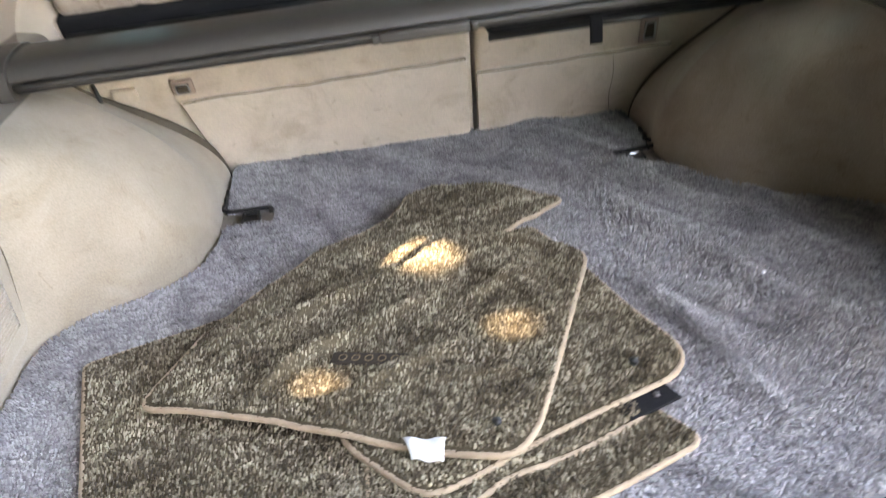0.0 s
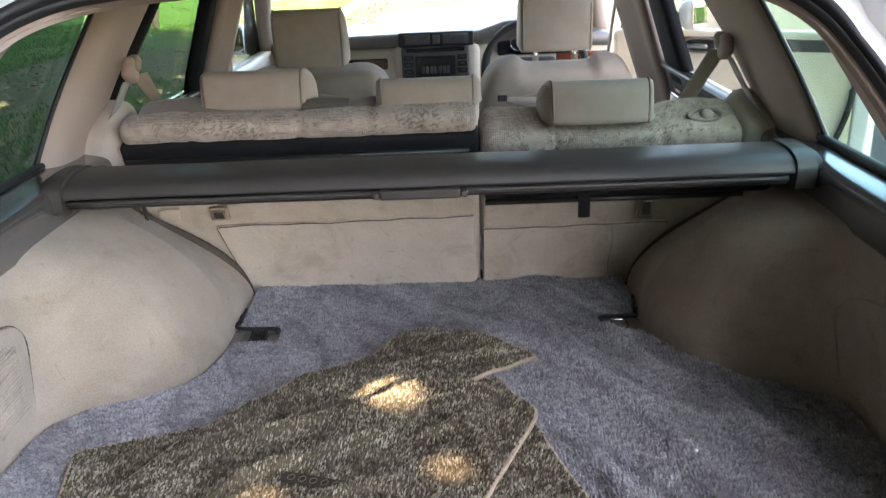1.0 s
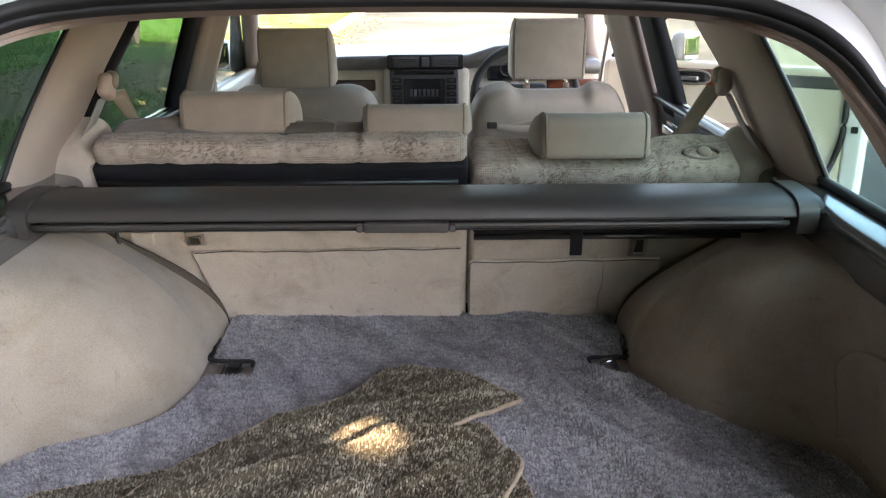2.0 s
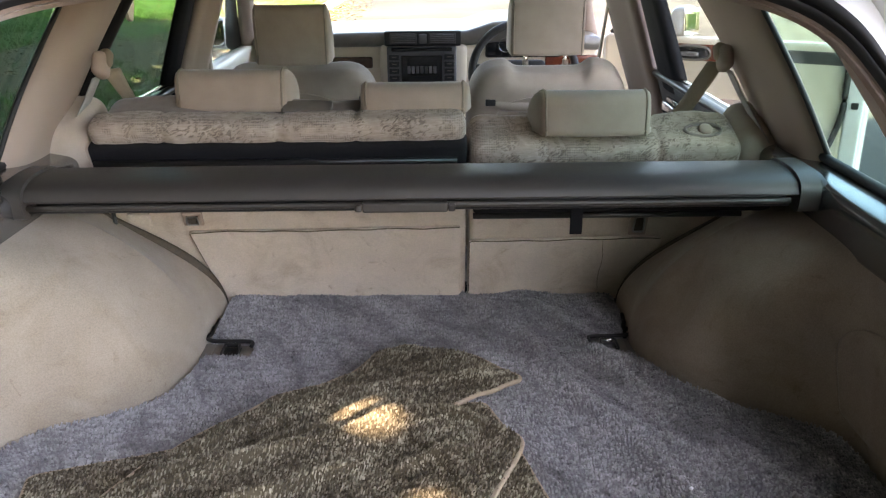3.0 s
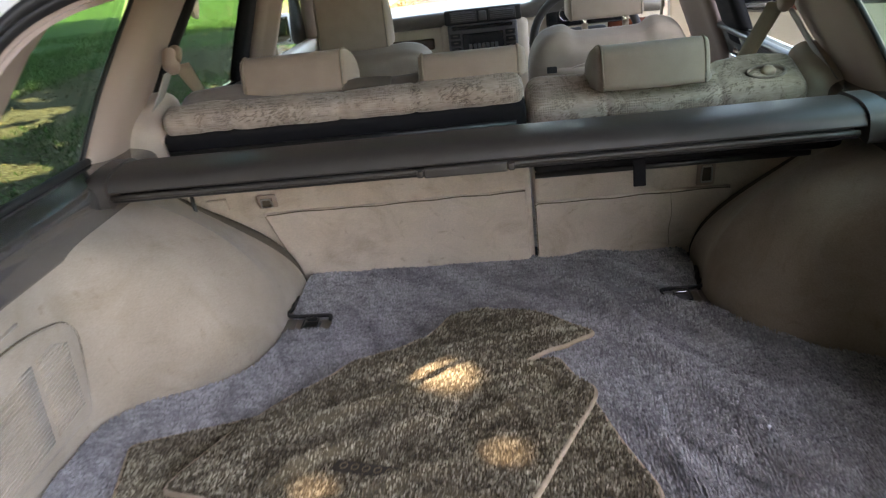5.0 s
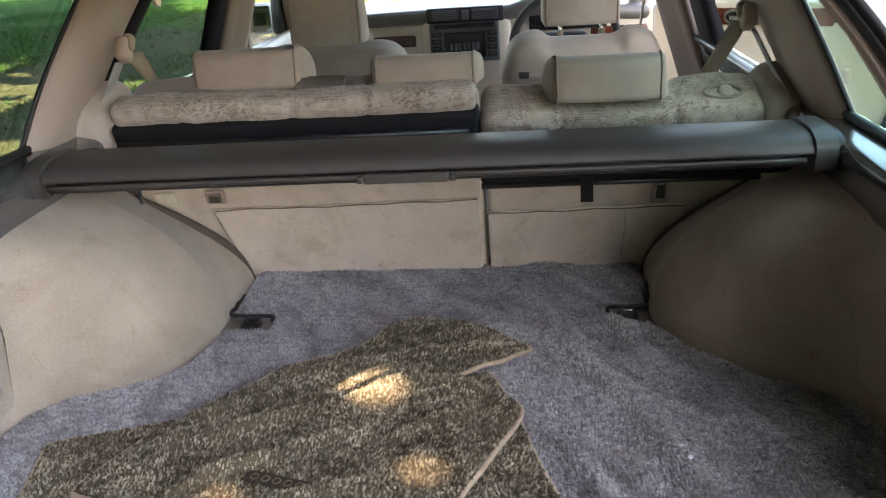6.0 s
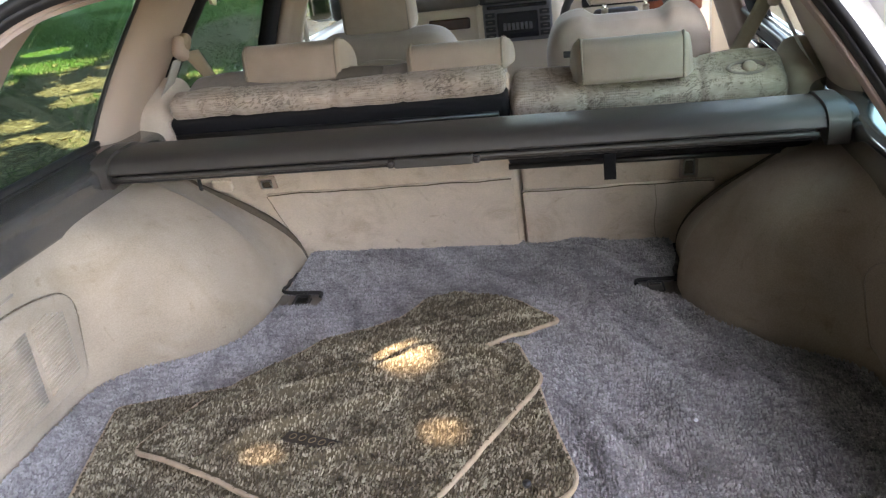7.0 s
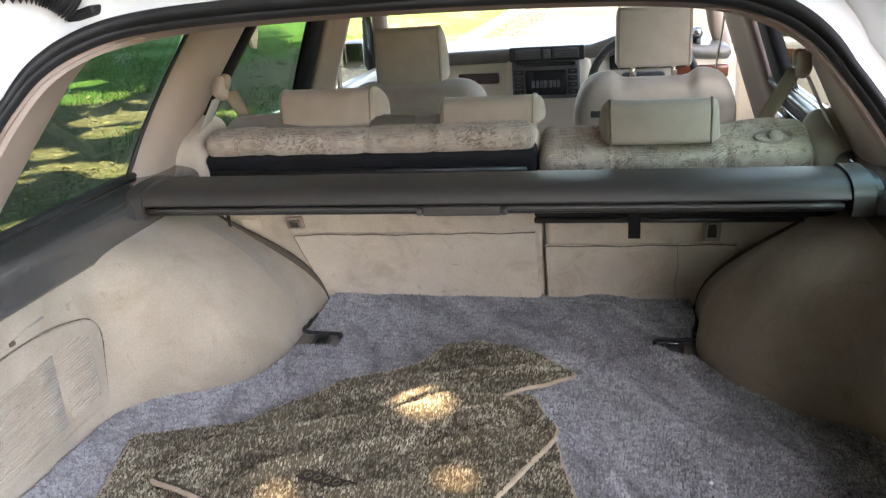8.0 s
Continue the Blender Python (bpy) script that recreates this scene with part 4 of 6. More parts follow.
bench_top(big, -0.592, 0.117, 0.386, 0.437, 0.032, 0.064, [(0.12, 0.004, 0.1), (0.5, -0.003, 0.08), (0.86, 0.004, 0.1)], (-0.45, -0.234, -0.089))
# Plain cushion, darkened too for the dimmer light on the seat top
part("cushion_top", rbox("cushion_top", (0.70, 0.11, 0.12), 0.035, 30, lambda p: Vector((p.x, p.y, p.z + (0.010 * math.exp(-((p.x + 0.21) / 0.13) ** 2) - 0.008 * math.exp(-((p.x - 0.10) / 0.08) ** 2) + 0.002 * noise.noise(Vector((p.x * 12, 1, p.y * 12)))) * max(0, p.z / 0.06))), leaned(-0.238, 0.100, 0.358)), M_VELOUR, big, "plain grey-beige velour cushion top")
flap(big, -0.445, 0.108, 0.006, 0.192, 0.045)
headrest(big, -0.436, -0.230, 0.418, 0.497, -0.075, 0.105, "beige suede outer headrest")
headrest(big, -0.076, 0.116, 0.418, 0.474, -0.105, 0.095, "low beige suede centre headrest")
hook(big, -0.427, 0.226)
part("release_lever", rbox("release_lever", (0.095, 0.040, 0.007), 0.003, 6, lambda p: Vector((p.x, p.y, p.z + 0.004 * math.cos(p.x * 30))), leaned(-0.186, 0.078, 0.4255)), M_TAUPE, big, "flat taupe release lever")
# smaller section, reclined a little further
small = thing("rear_seat", "small rear seat section, beige felt back and velour lock knob", "rear seat", (0.38, 0.05, -0.2), "rear seat sections")
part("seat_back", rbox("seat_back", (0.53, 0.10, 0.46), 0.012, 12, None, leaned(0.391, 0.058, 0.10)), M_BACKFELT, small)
bench_top(small, 0.121, 0.643, 0.285, 0.388, 0.055, 0.13, [(0.10, 0.006, 0.12), (0.84, 0.009, 0.12), (0.48, -0.006, 0.2)], (0.272, 0.484), edge=0.26)
flap(small, 0.124, 0.52, 0.006, 0.160, 0.0, 0.402)
headrest(small, 0.262, 0.456, 0.380, 0.461, -0.142, 0.105, "beige suede outer headrest", 0.0, 0.022)
hook(small, 0.466, 0.205, 0.036, 0.062)
KNOB = leaned(0.568, 0.030, 0.3945) @ Matrix.Rotation(radians(8), 4, "X")
oval = [(0.034 * math.cos(a), 0.018 * math.sin(a)) for a in np.linspace(0, 2 * math.pi, 28)[:-1]]
kn = part("lock_bezel", tube("lock_bezel", [tuple(KNOB @ Vector((a, b, 0.003))) for a, b in oval], 0.0034, 8, True), M_VELOUR, small, "oval velour-covered knob surround")
dish = [[tuple(KNOB @ Vector((a * f, b * f, z))) for a, b in oval] for f, z in ((1.0, 0.003), (0.85, -0.002), (0.6, -0.004), (0.02, -0.004))]
part("lock_dish", grid_mesh("lock_dish", dish, close_v=True), M_VELOUR, kn)
part("lock_knob", tube("lock_knob", [tuple(KNOB @ Vector((0.004, 0, z))) for z in (-0.004, 0.006, 0.010, 0.011)], 0.013, 18, radii=[0.0135, 0.0135, 0.011, 0.004]), M_SUEDE, kn)
for s in (-1, 1):
    x = (-0.648 if s < 0 else 0.686)
    b = thing("seat_bolster", "beige padded bolster filling the gap beside the rear seat", "seat bolster", (x, -0.02, 0.1), "seat bolsters")
    part("cushion", rbox("cushion", (0.092 if s > 0 else 0.108, 0.17, 0.38 if s > 0 else 0.41), 0.04, 8, lambda p: Vector((p.x, p.y + 0.03 * (p.z / 0.34), p.z)), leaned(x, 0.072 if s > 0 else 0.062, 0.200 if s > 0 else 0.22)), M_BOLSTER, b)


# ---------- luggage cover, net rolls ----------
def luggage_cover():
    c = thing("luggage_cover", "charcoal roller luggage cover with centre handle behind the rear seats", "luggage cover", (0.02, -0.31, 0.34))
    sec = spline([(-0.235, 0, 0.352), (-0.262, 0, 0.364), (-0.31, 0, 0.368), (-0.352, 0, 0.366), (-0.378, 0, 0.358), (-0.388, 0, 0.344), (-0.385, 0, 0.337), (-0.35, 0, 0.334), (-0.28, 0, 0.332), (-0.24, 0, 0.336)], 4, True)
    sec = [(p[0], p[2]) for p in sec]
    part("housing", smooth_by_angle(extrude_section("housing", sec[::-1], np.linspace(-0.60, 0.642, 30)), 50), M_VINYL, c)
    # rolled blind's rear bar with its grooves
    for z, y, r in ((0.3285, -0.384, 0.0050), (0.3215, -0.376, 0.0045)):
        part("blind_bar", tube("blind_bar", [(x, y, z) for x in np.linspace(-0.598, 0.632, 24)], r, 8), M_VINYL if r > 0.0048 else M_BLACKPL, c)
    part("slot", rbox("slot", (1.22, 0.05, 0.012), 0.003, 6, None, Matrix.Translation((0.02, -0.345, 0.328))), M_BLACKPL, c)
    h = part("pull_handle", rbox("pull_handle", (0.138, 0.016, 0.017), 0.004, 6, None, Matrix.Translation((0.011, -0.389, 0.327))), M_VINYL, c, "charcoal plastic pull handle")
    for x in (-0.064, 0.086):
        part("end_clip", rbox("end_clip", (0.011, 0.017, 0.012), 0.003, 3, None, Matrix.Translation((x, -0.389, 0.326))), M_VINYL, h)
    capsec = [(-0.238, 0.345), (-0.262, 0.368), (-0.31, 0.373), (-0.356, 0.371), (-0.386, 0.36), (-0.394, 0.345), (-0.392, 0.318), (-0.382, 0.309), (-0.36, 0.312), (-0.30, 0.325), (-0.245, 0.33)]
    s2 = [(p[0], p[2]) for p in spline([(a, 0, b) for a, b in capsec], 3, True)]
    for x0, x1 in ((-0.632, -0.601), (0.643, 0.676)):
        part("end_cap", smooth_by_angle(extrude_section("end_cap", s2[::-1], np.linspace(x0, x1, 4)), 50), M_VINYL, c)
        out = x0 - 0.016 if x0 < 0 else x1 + 0.016
        inn = x0 if x0 < 0 else x1
        me = smooth_by_angle(extrude_section("end_plug", [(y * 0.8 - 0.064, z * 0.72 + 0.095) for y, z in s2[::-1]], sorted([inn, out])), 50)
        part("end_plug", me, M_BLACKPL, c)
        side = -1 if x0 < 0 else 1
        tip = [(inn, -0.372, 0.352), (inn + side * 0.008, -0.366, 0.350), (inn + side * 0.017, -0.360, 0.347)]
        part("end_point", tube("end_point", tip, 0.008, 8, radii=[0.010, 0.006, 0.001]), M_BLACKPL, c)
    return c


luggage_cover()
net = thing("cargo_net_roll", "black rolled cargo net case clipped along the large seat section", "cargo net", (-0.24, -0.13, 0.35), "cargo net rolls")
part("net_case", rbox("net_case", (0.715, 0.05, 0.062), 0.012, 10, None, leaned(-0.238, 0.018, 0.366)), M_BLACK, net)
part("net_bar", tube("net_bar", [tuple(leaned(x, -0.012, 0.362) @ Vector((0, 0, 0))) for x in (-0.585, -0.2, 0.1)], 0.007, 8), M_BLACKPL, net)
for x in (-0.575, 0.09):
    part("net_clip", rbox("net_clip", (0.02, 0.008, 0.02), 0.003, 3, None, leaned(x, -0.012, 0.345)), M_BLACKPL, net)
net2 = thing("cargo_net_roll", "black rolled cargo net case with a short hanging strap", "cargo net", (0.38, -0.25, 0.3), "cargo net rolls")
part("net_case", rbox("net_case", (0.53, 0.05, 0.055), 0.010, 8, None, Matrix.Translation((0.389, -0.24, 0.298))), M_BLACK, net2)
part("net_bar", tube("net_bar", [(0.125, -0.262, 0.268), (0.6, -0.262, 0.268)], 0.006, 8), M_BLACKPL, net2)
part("strap", rbox("strap", (0.022, 0.004, 0.05), 0.0015, 4, lambda p: Vector((p.x, p.y + 4 * p.z * p.z, p.z)), Matrix.Translation((0.308, -0.268, 0.258))), M_BLACK, net2)


# ---------- tie-down hooks ----------
def tie_down(x, y, s):
    t = thing("tie_down_hook", "taupe tie-down plate with black folding ring in a carpet cut-out", "tie-down hook", (x, y, 0), "tie-down hooks")
    part("plate", rbox("plate", (0.115, 0.062, 0.010), 0.003, 6, lambda p: Vector((p.x, p.y, p.z + 0.10 * max(0, s * p.x + 0.01))), Matrix.Translation((x + s * 0.006, y, -0.011))), M_TAUPE, t)
    part("well", rbox("well", (0.034, 0.040, 0.004), 0.0015, 3, None, Matrix.Translation((x - s * 0.012, y - 0.004, -0.0055))), M_BLACKPL, t)
    loop = fillet([(-0.016, -0.020, 0.004), (0.016, -0.020, 0.004), (0.014, 0.014, 0.004), (-0.014, 0.014, 0.004)], 4)
    ring = part("ring", tube("ring", [(x - s * 0.012 + a, y + b, 0.0005 + 0.14 * (b + 0.016)) for a, b in loop], 0.0026, 8, True), M_BLACKPL, t)
    # Right-hand bar is chrome to stand in for a glint on the ring
    part("hinge_bar", rbox("hinge_bar", (0.022, 0.007, 0.006), 0.002, 3, None, Matrix.Translation((x - s * 0.012, y + 0.015, 0.0015))), M_CHROME if s > 0 else M_BLACKPL, ring)
    for k in (0.022, 0.036):
        part("rib", rbox("rib", (0.004, 0.05, 0.004), 0.0015, 3, None, Matrix.Translation((x + s * k, y - 0.002, -0.004))), M_TAUPE, t)
    # rubber edging that runs on along the carpet's side
    line = [(x - s * 0.047, y + 0.016, -0.002), (x - s * 0.044, y + 0.0265, 0.003), (x, y + 0.027, 0.004), (x + s * 0.030, y + 0.029, 0.005), (x + s * 0.043, y + 0.040, 0.006)]
    line += [(floor_edge(y + d, s, False) - s * 0.0045, y + d, 0.005 - 0.00006 * d * 1000 * (d > 0.1)) for d in (0.062, 0.085, 0.11, 0.14)]
    part("edging", tube("edging", spline(line, 5), 0.0042, 8), M_RUBBER, t)
    return t


tie_down(-0.346, -0.246, -1)
tie_down(0.398, -0.240, 1)


# ---------- left trim details ----------
def side_panel(side):
    """Removable panel with a rounded outline, let into the side trim; louvred on the left."""
    words = "beige louvred removable panel let into the boot side trim" if side < 0 else "plain beige removable panel let into the boot side trim"
    g = thing("vent_panel" if side < 0 else "access_panel", words, "vent panel" if side < 0 else "trim panel", (WALL_L if side < 0 else WALL_R, -0.8, 0.1))

    def wall(y, z):
        w = (z + 0.018) / (TRIM_TOP + 0.018)
        return trim_point(side, y, w)[0]

    if side < 0:
        ring = fillet([(-0.578, 0.030, 0.02), (-0.556, 0.190, 0.05), (-0.70, 0.224, 0.1), (-1.02, 0.205, 0.02), (-1.02, 0.03, 0.02)], 8)
    else:
        ring = fillet([(-0.552, 0.030, 0.02), (-0.524, 0.176, 0.05), (-0.66, 0.210, 0.1), (-1.02, 0.200, 0.02), (-1.02, 0.03, 0.02)], 8)
    mid = np.array((-0.80, 0.11))

    def face(y, z):
        flat = -0.6195 + 0.014 * (y + 0.66) if side < 0 else 0.688
        return flat if side < 0 else min(flat, wall(y, z)) - 0.0015

    P = []
    for f, lift in ((1.0, -0.012), (0.996, -0.001), (0.985, 0.0), (0.9, 0.0), (0.75, 0.0), (0.6, 0.0), (0.45, 0.0), (0.3, 0.0), (0.15, 0.0), (0.01, 0.0)):
        q = mid + (ring - mid) * f
        P.append([(face(y, z) - side * lift, y, z) for y, z in q])
    part("panel", grid_mesh("panel", P, close_v=True), M_FELT, g)
    edge = [((max if side < 0 else min)(wall(y, z), face(y, z) + side * 0.006) - side * 0.0005, y, z) for y, z in mid + (ring - mid) * 1.004]
    part("panel_gap", tube("panel_gap", edge, 0.0016 if side < 0 else 0.0007, 6, True), M_SEAMLINE if side < 0 else M_FELT, g)
    for i in range(22 if side < 0 else 0):
        z = 0.050 + i * 0.0060
        for y0, y1 in ((-0.598 - 0.012 * max(0, i - 18), -0.680), (-0.694, -1.0)):
            line = [(face(y, z) - 0.0006, y, z + 0.07 * (y + 0.7)) for y in np.linspace(y0, y1, 8)]
            part("slat", tube("slat", line, 0.0026, 8), M_FELT, g)
    return g


side_panel(-1)
side_panel(1)
# seat latch beside the large section
latch = thing("seat_latch", "small black seat latch loop at the side trim's upper edge", "latch", (-0.57, -0.10, 0.20))
part("latch_loop", tube("latch_loop", spline([(-0.585, -0.085, 0.236), (-0.576, -0.104, 0.226), (-0.572, -0.110, 0.205), (-0.578, -0.105, 0.188)], 5), 0.0042, 8), M_BLACKPL, latch)
part("latch_plate", rbox("latch_plate", (0.045, 0.010, 0.030), 0.004, 4, None, leaned(-0.535, -0.004, 0.222)), M_BACKFELT, latch)
pull = thing("trim_catch", "small recessed catch slot in the beige side trim", "catch", (-0.63, -0.76, 0.23))
part("slot", rbox("slot", (0.004, 0.012, 0.007), 0.0015, 3, None, Matrix.Translation((-0.6275, -0.760, 0.231))), M_SEAM, pull)
part("recess_edge", tube("recess_edge", [(-0.631, y, z) for y, z in ((-0.68, 0.240), (-0.72, 0.238), (-0.80, 0.226), (-0.88, 0.222))], 0.003, 6), M_FELT, pull)


# ---------- loose floor mats ----------
def inside(px, py, poly):
    res = np.zeros(px.shape, bool)
    n = len(poly)
    for i in range(n):
        x1, y1 = poly[i]
        x2, y2 = poly[(i + 1) % n]
        if y1 == y2:
            continue
        hit = ((y1 > py) != (y2 > py)) & (px < (x2 - x1) * (py - y1) / (y2 - y1) + x1)
        res ^= hit
    return res


def floor_mat(label, ring, over, height, thick=0.007, pipe=0.0042, step=0.0036, seed=1):
    """A tufted mat: a rough pile sheet, a bound edge and a felt back; height(x, y) gives its upper face."""
    rng = np.random.default_rng(seed)
    ring = np.array(ring, float)
    c = ring.mean(0)
    mat = thing("floor_mat", label, "floor mat", (c[0], c[1], 0), "loose floor mats")
    lo, hi = ring.min(0), ring.max(0)
    X = np.arange(lo[0], hi[0], step)
    Y = np.arange(lo[1], hi[1], step)
    gx, gy = np.meshgrid(X, Y)
    jx = gx + rng.uniform(-0.3, 0.3, gx.shape) * step
    jy = gy + rng.uniform(-0.3, 0.3, gx.shape) * step
    jz = rng.uniform(-0.0010, 0.0010, gx.shape)
    ok = inside(gx[:-1, :-1] + step / 2, gy[:-1, :-1] + step / 2, ring)
    used = np.zeros(gx.shape, bool)
    used[:-1, :-1] |= ok
    used[1:, :-1] |= ok
    used[:-1, 1:] |= ok
    used[1:, 1:] |= ok
    index = -np.ones(gx.shape, int)
    index[used] = np.arange(used.sum())
    verts = [(x, y, height(x, y) + d) for x, y, d in zip(jx[used], jy[used], jz[used])]
    ii, jj = np.nonzero(ok)
    faces = [(int(index[i, j]), int(index[i, j + 1]), int(index[i + 1, j + 1]), int(index[i + 1, j])) for i, j in zip(ii, jj)]
    part("mat_surface", mesh_from("mat_surface", verts, faces), M_PILEBASE, mat)
    s = 0.0038
    px, py = (v.ravel() for v in np.meshgrid(np.arange(lo[0], hi[0], s), np.arange(lo[1], hi[1], s)))
    px, py = px + rng.uniform(-0.4, 0.4, len(px)) * s, py + rng.uniform(-0.4, 0.4, len(px)) * s
    ok = inside(px, py, c + (ring - c) * 0.985)
    if over is not None:
        ok &= ~inside(px, py, over.mean(0) + (over - over.mean(0)) * 0.93)
    px, py = px[ok], py[ok]
    pz = np.array([height(x, y) - 0.001 for x, y in zip(px, py)])
    la = np.array([0.35 + 0.7 * noise.noise(Vector((x * 30, y * 30, seed))) for x, y in zip(px, py)])
    lb = np.array([0.45 + 0.9 * noise.noise(Vector((x * 30, y * 30, seed + 40))) for x, y in zip(px, py)])
    pile = part("tufting", tufts("tufting", px, py, pz, rng, (0.0013, 0.0026), (0.0026, 0.0064), (la, lb)), M_PILE, mat)
    tagged(pile, kind="stuff")
    # backing: the outline as a thin felt sheet
    n = len(ring)
    V = [(x, y, height(x, y) - 0.002) for x, y in ring] + [(x, y, height(x, y) - thick) for x, y in ring]
    F = [(i, (i + 1) % n, n + (i + 1) % n, n + i) for i in range(n)]
    part("backing", mesh_from("backing", V, F), M_SEAM, mat)
    line = [(x, y, height(x, y) - 0.0036) for x, y in ring]
    part("binding", tube("binding", line, pipe, 8, True), M_BIND, mat, "beige stitched binding")
    return mat


def eyelet(parent, x, y, z, r=0.0055):
    part("eyelet", tube("eyelet", [(x, y, z - 0.003), (x, y, z + 0.0035)], r, 10), M_BLACKPL, parent, "black fixing eyelet")


def sag(base, seed, amp=0.002):
    return lambda x, y: base + amp * noise.noise(Vector((x * 9, y * 9, seed)))


# soft creases of the top mat: ends, height, half width
CREASES = [(-0.34, -0.73, -0.10, -0.60, 0.009, 0.010), (-0.26, -0.79, -0.02, -0.655, 0.007, 0.011), (0.03, -0.60, 0.11, -0.77, 0.007, 0.013), (-0.20, -0.86, 0.0, -0.78, 0.006, 0.012), (-0.16, -0.50, 0.06, -0.42, 0.006, 0.011),
           (-0.36, -0.66, -0.16, -0.55, 0.006, 0.009), (0.02, -0.52, 0.17, -0.60, 0.006, 0.010), (-0.06, -0.36, -0.24, -0.52, 0.008, 0.022), (-0.10, -0.34, 0.15, -0.345, 0.007, 0.03),
           (-0.38, -0.72, -0.22, -0.64, 0.008, 0.008), (-0.22, -0.63, -0.08, -0.58, 0.007, 0.008), (-0.02, -0.70, 0.13, -0.63, 0.007, 0.009), (-0.30, -0.83, -0.14, -0.72, 0.007, 0.008), (-0.10, -0.84, 0.06, -0.86, 0.006, 0.009), (0.0, -0.44, 0.14, -0.40, 0.006, 0.012)]


def height_top(x, y):
    """Upper face of the top mat: it drapes over the ones below and its far lobe lies on the carpet."""
    z = 0.030 + 0.005 * noise.noise(Vector((x * 6, y * 9, 3.7))) + 0.005 * noise.noise(Vector((x * 14 + y * 9, y * 22, 1.7)))
    far = min(1, max(0, (y + 0.50) / 0.10))
    z -= 0.009 * far
    z += 0.010 * math.exp(-(((y + 0.56) - 0.2 * x) / 0.05) ** 2) * math.exp(-((x + 0.02) / 0.13) ** 2)
    z -= 0.006 * math.exp(-((y + 0.551 - 0.26 * (x + 0.05)) / 0.011) ** 2) * math.exp(-((x + 0.05) / 0.07) ** 4)
    for ax, ay, bx, by, lift, wide in CREASES:
        dx, dy = bx - ax, by - ay
        n2 = dx * dx + dy * dy
        t = ((x - ax) * dx + (y - ay) * dy) / n2
        off = ((x - ax) * dy - (y - ay) * dx) / math.sqrt(n2) + 0.012 * math.sin(3 * t)
        z += 1.6 * lift * math.exp(-(off / wide) ** 2) * math.exp(-((t - 0.5) / 0.45) ** 4)
    left = min(1, max(0, (-0.30 - x) / 0.12))
    return z - 0.006 * left


TOP_RING = fillet([(-0.428, -0.787, 0.025), (-0.263, -0.855, 0.1), (-0.122, -0.932, 0.05), (-0.04, -0.968, 0.03), (0.010, -0.983, 0.03), (0.045, -0.940, 0.04), (0.105, -0.805, 0.1), (0.190, -0.606, 0.022), (0.134, -0.548, 0.05), (0.078, -0.508, 0.008), (0.207, -0.392, 0.012),
                                                                                                  (0.152, -0.356, 0.04), (0.112, -0.322, 0.05), (0.050, -0.298, 0.04), (0.004, -0.268, 0.022), (-0.040, -0.304, 0.03), (-0.093, -0.410, 0.06), (-0.155, -0.464, 0.08), (-0.224, -0.507, 0.1), (-0.335, -0.604, 0.1)])
mat_low = floor_mat("mottled olive-beige floor mat, lowest of the stack on the carpet", fillet([(0.19, -0.945, 0.03), (0.212, -0.988, 0.02), (0.075, -1.045, 0.05), (-0.10, -1.09, 0.05), (-0.25, -1.0, 0.05), (-0.10, -0.80, 0.05), (0.10, -0.82, 0.05)]), TOP_RING, sag(0.009, 1.0), seed=3)
mat_left = floor_mat("large rectangular olive-beige floor mat lying flat on the boot carpet", fillet([(-0.530, -0.652, 0.014), (-0.465, -0.93, 0.1), (-0.425, -1.085, 0.03), (-0.12, -1.085, 0.03), (-0.05, -0.90, 0.05), (-0.20, -0.53, 0.05), (-0.335, -0.590, 0.1)]), TOP_RING, sag(0.010, 2.0), seed=4)
mat_mid = floor_mat("olive-beige floor mat with bound edge, tucked under others in the stack", fillet([(0.150, -0.895, 0.02), (0.168, -0.940, 0.02), (0.06, -0.985, 0.05), (-0.005, -0.995, 0.03), (-0.05, -1.03, 0.05), (-0.15, -1.05, 0.05), (-0.15, -0.85, 0.05), (0.05, -0.75, 0.05)]), TOP_RING, sag(0.0135, 3.0, 0.001), seed=5)
mat_right = floor_mat("olive-beige floor mat with rounded bound corner under the top mat", fillet([(0.136, -0.478, 0.012), (0.170, -0.572, 0.1), (0.205, -0.72, 0.1), (0.246, -0.842, 0.03), (0.222, -0.886, 0.03), (0.045, -0.952, 0.08), (-0.05, -1.0, 0.05), (-0.092, -1.008, 0.02), (-0.125, -0.972, 0.02), (-0.17, -0.915, 0.02), (-0.20, -0.8, 0.05), (0.0, -0.56, 0.05), (0.05, -0.485, 0.02)]), TOP_RING, sag(0.0185, 4.0, 0.001), seed=6)
mat_top = floor_mat("topmost olive-beige floor mat with dark brown patch and white label", TOP_RING, None, height_top, seed=7)
eyelet(mat_top, -0.002, -0.931, height_top(-0.002, -0.931) + 0.003)
eyelet(mat_right, 0.178, -0.858, 0.0235)
bt = Matrix.Translation((-0.137, -0.783, height_top(-0.137, -0.783) + 0.0045)) @ Matrix.Rotation(-0.30, 4, "Z")
badge = part("patch", rbox("patch", (0.098, 0.024, 0.004), 0.0018, 6, None, bt), M_BADGE, mat_top, "dark brown embroidered patch")
for k in range(5):
    part("patch_mark", tube("patch_mark", [tuple(bt @ Vector((-0.034 + k * 0.017 + 0.005 * math.cos(a), 0.006 * math.sin(a), 0.0022))) for a in np.linspace(0, 2 * math.pi, 14)[:-1]], 0.0007, 6, True), M_BADGELINE, badge)
tg = []
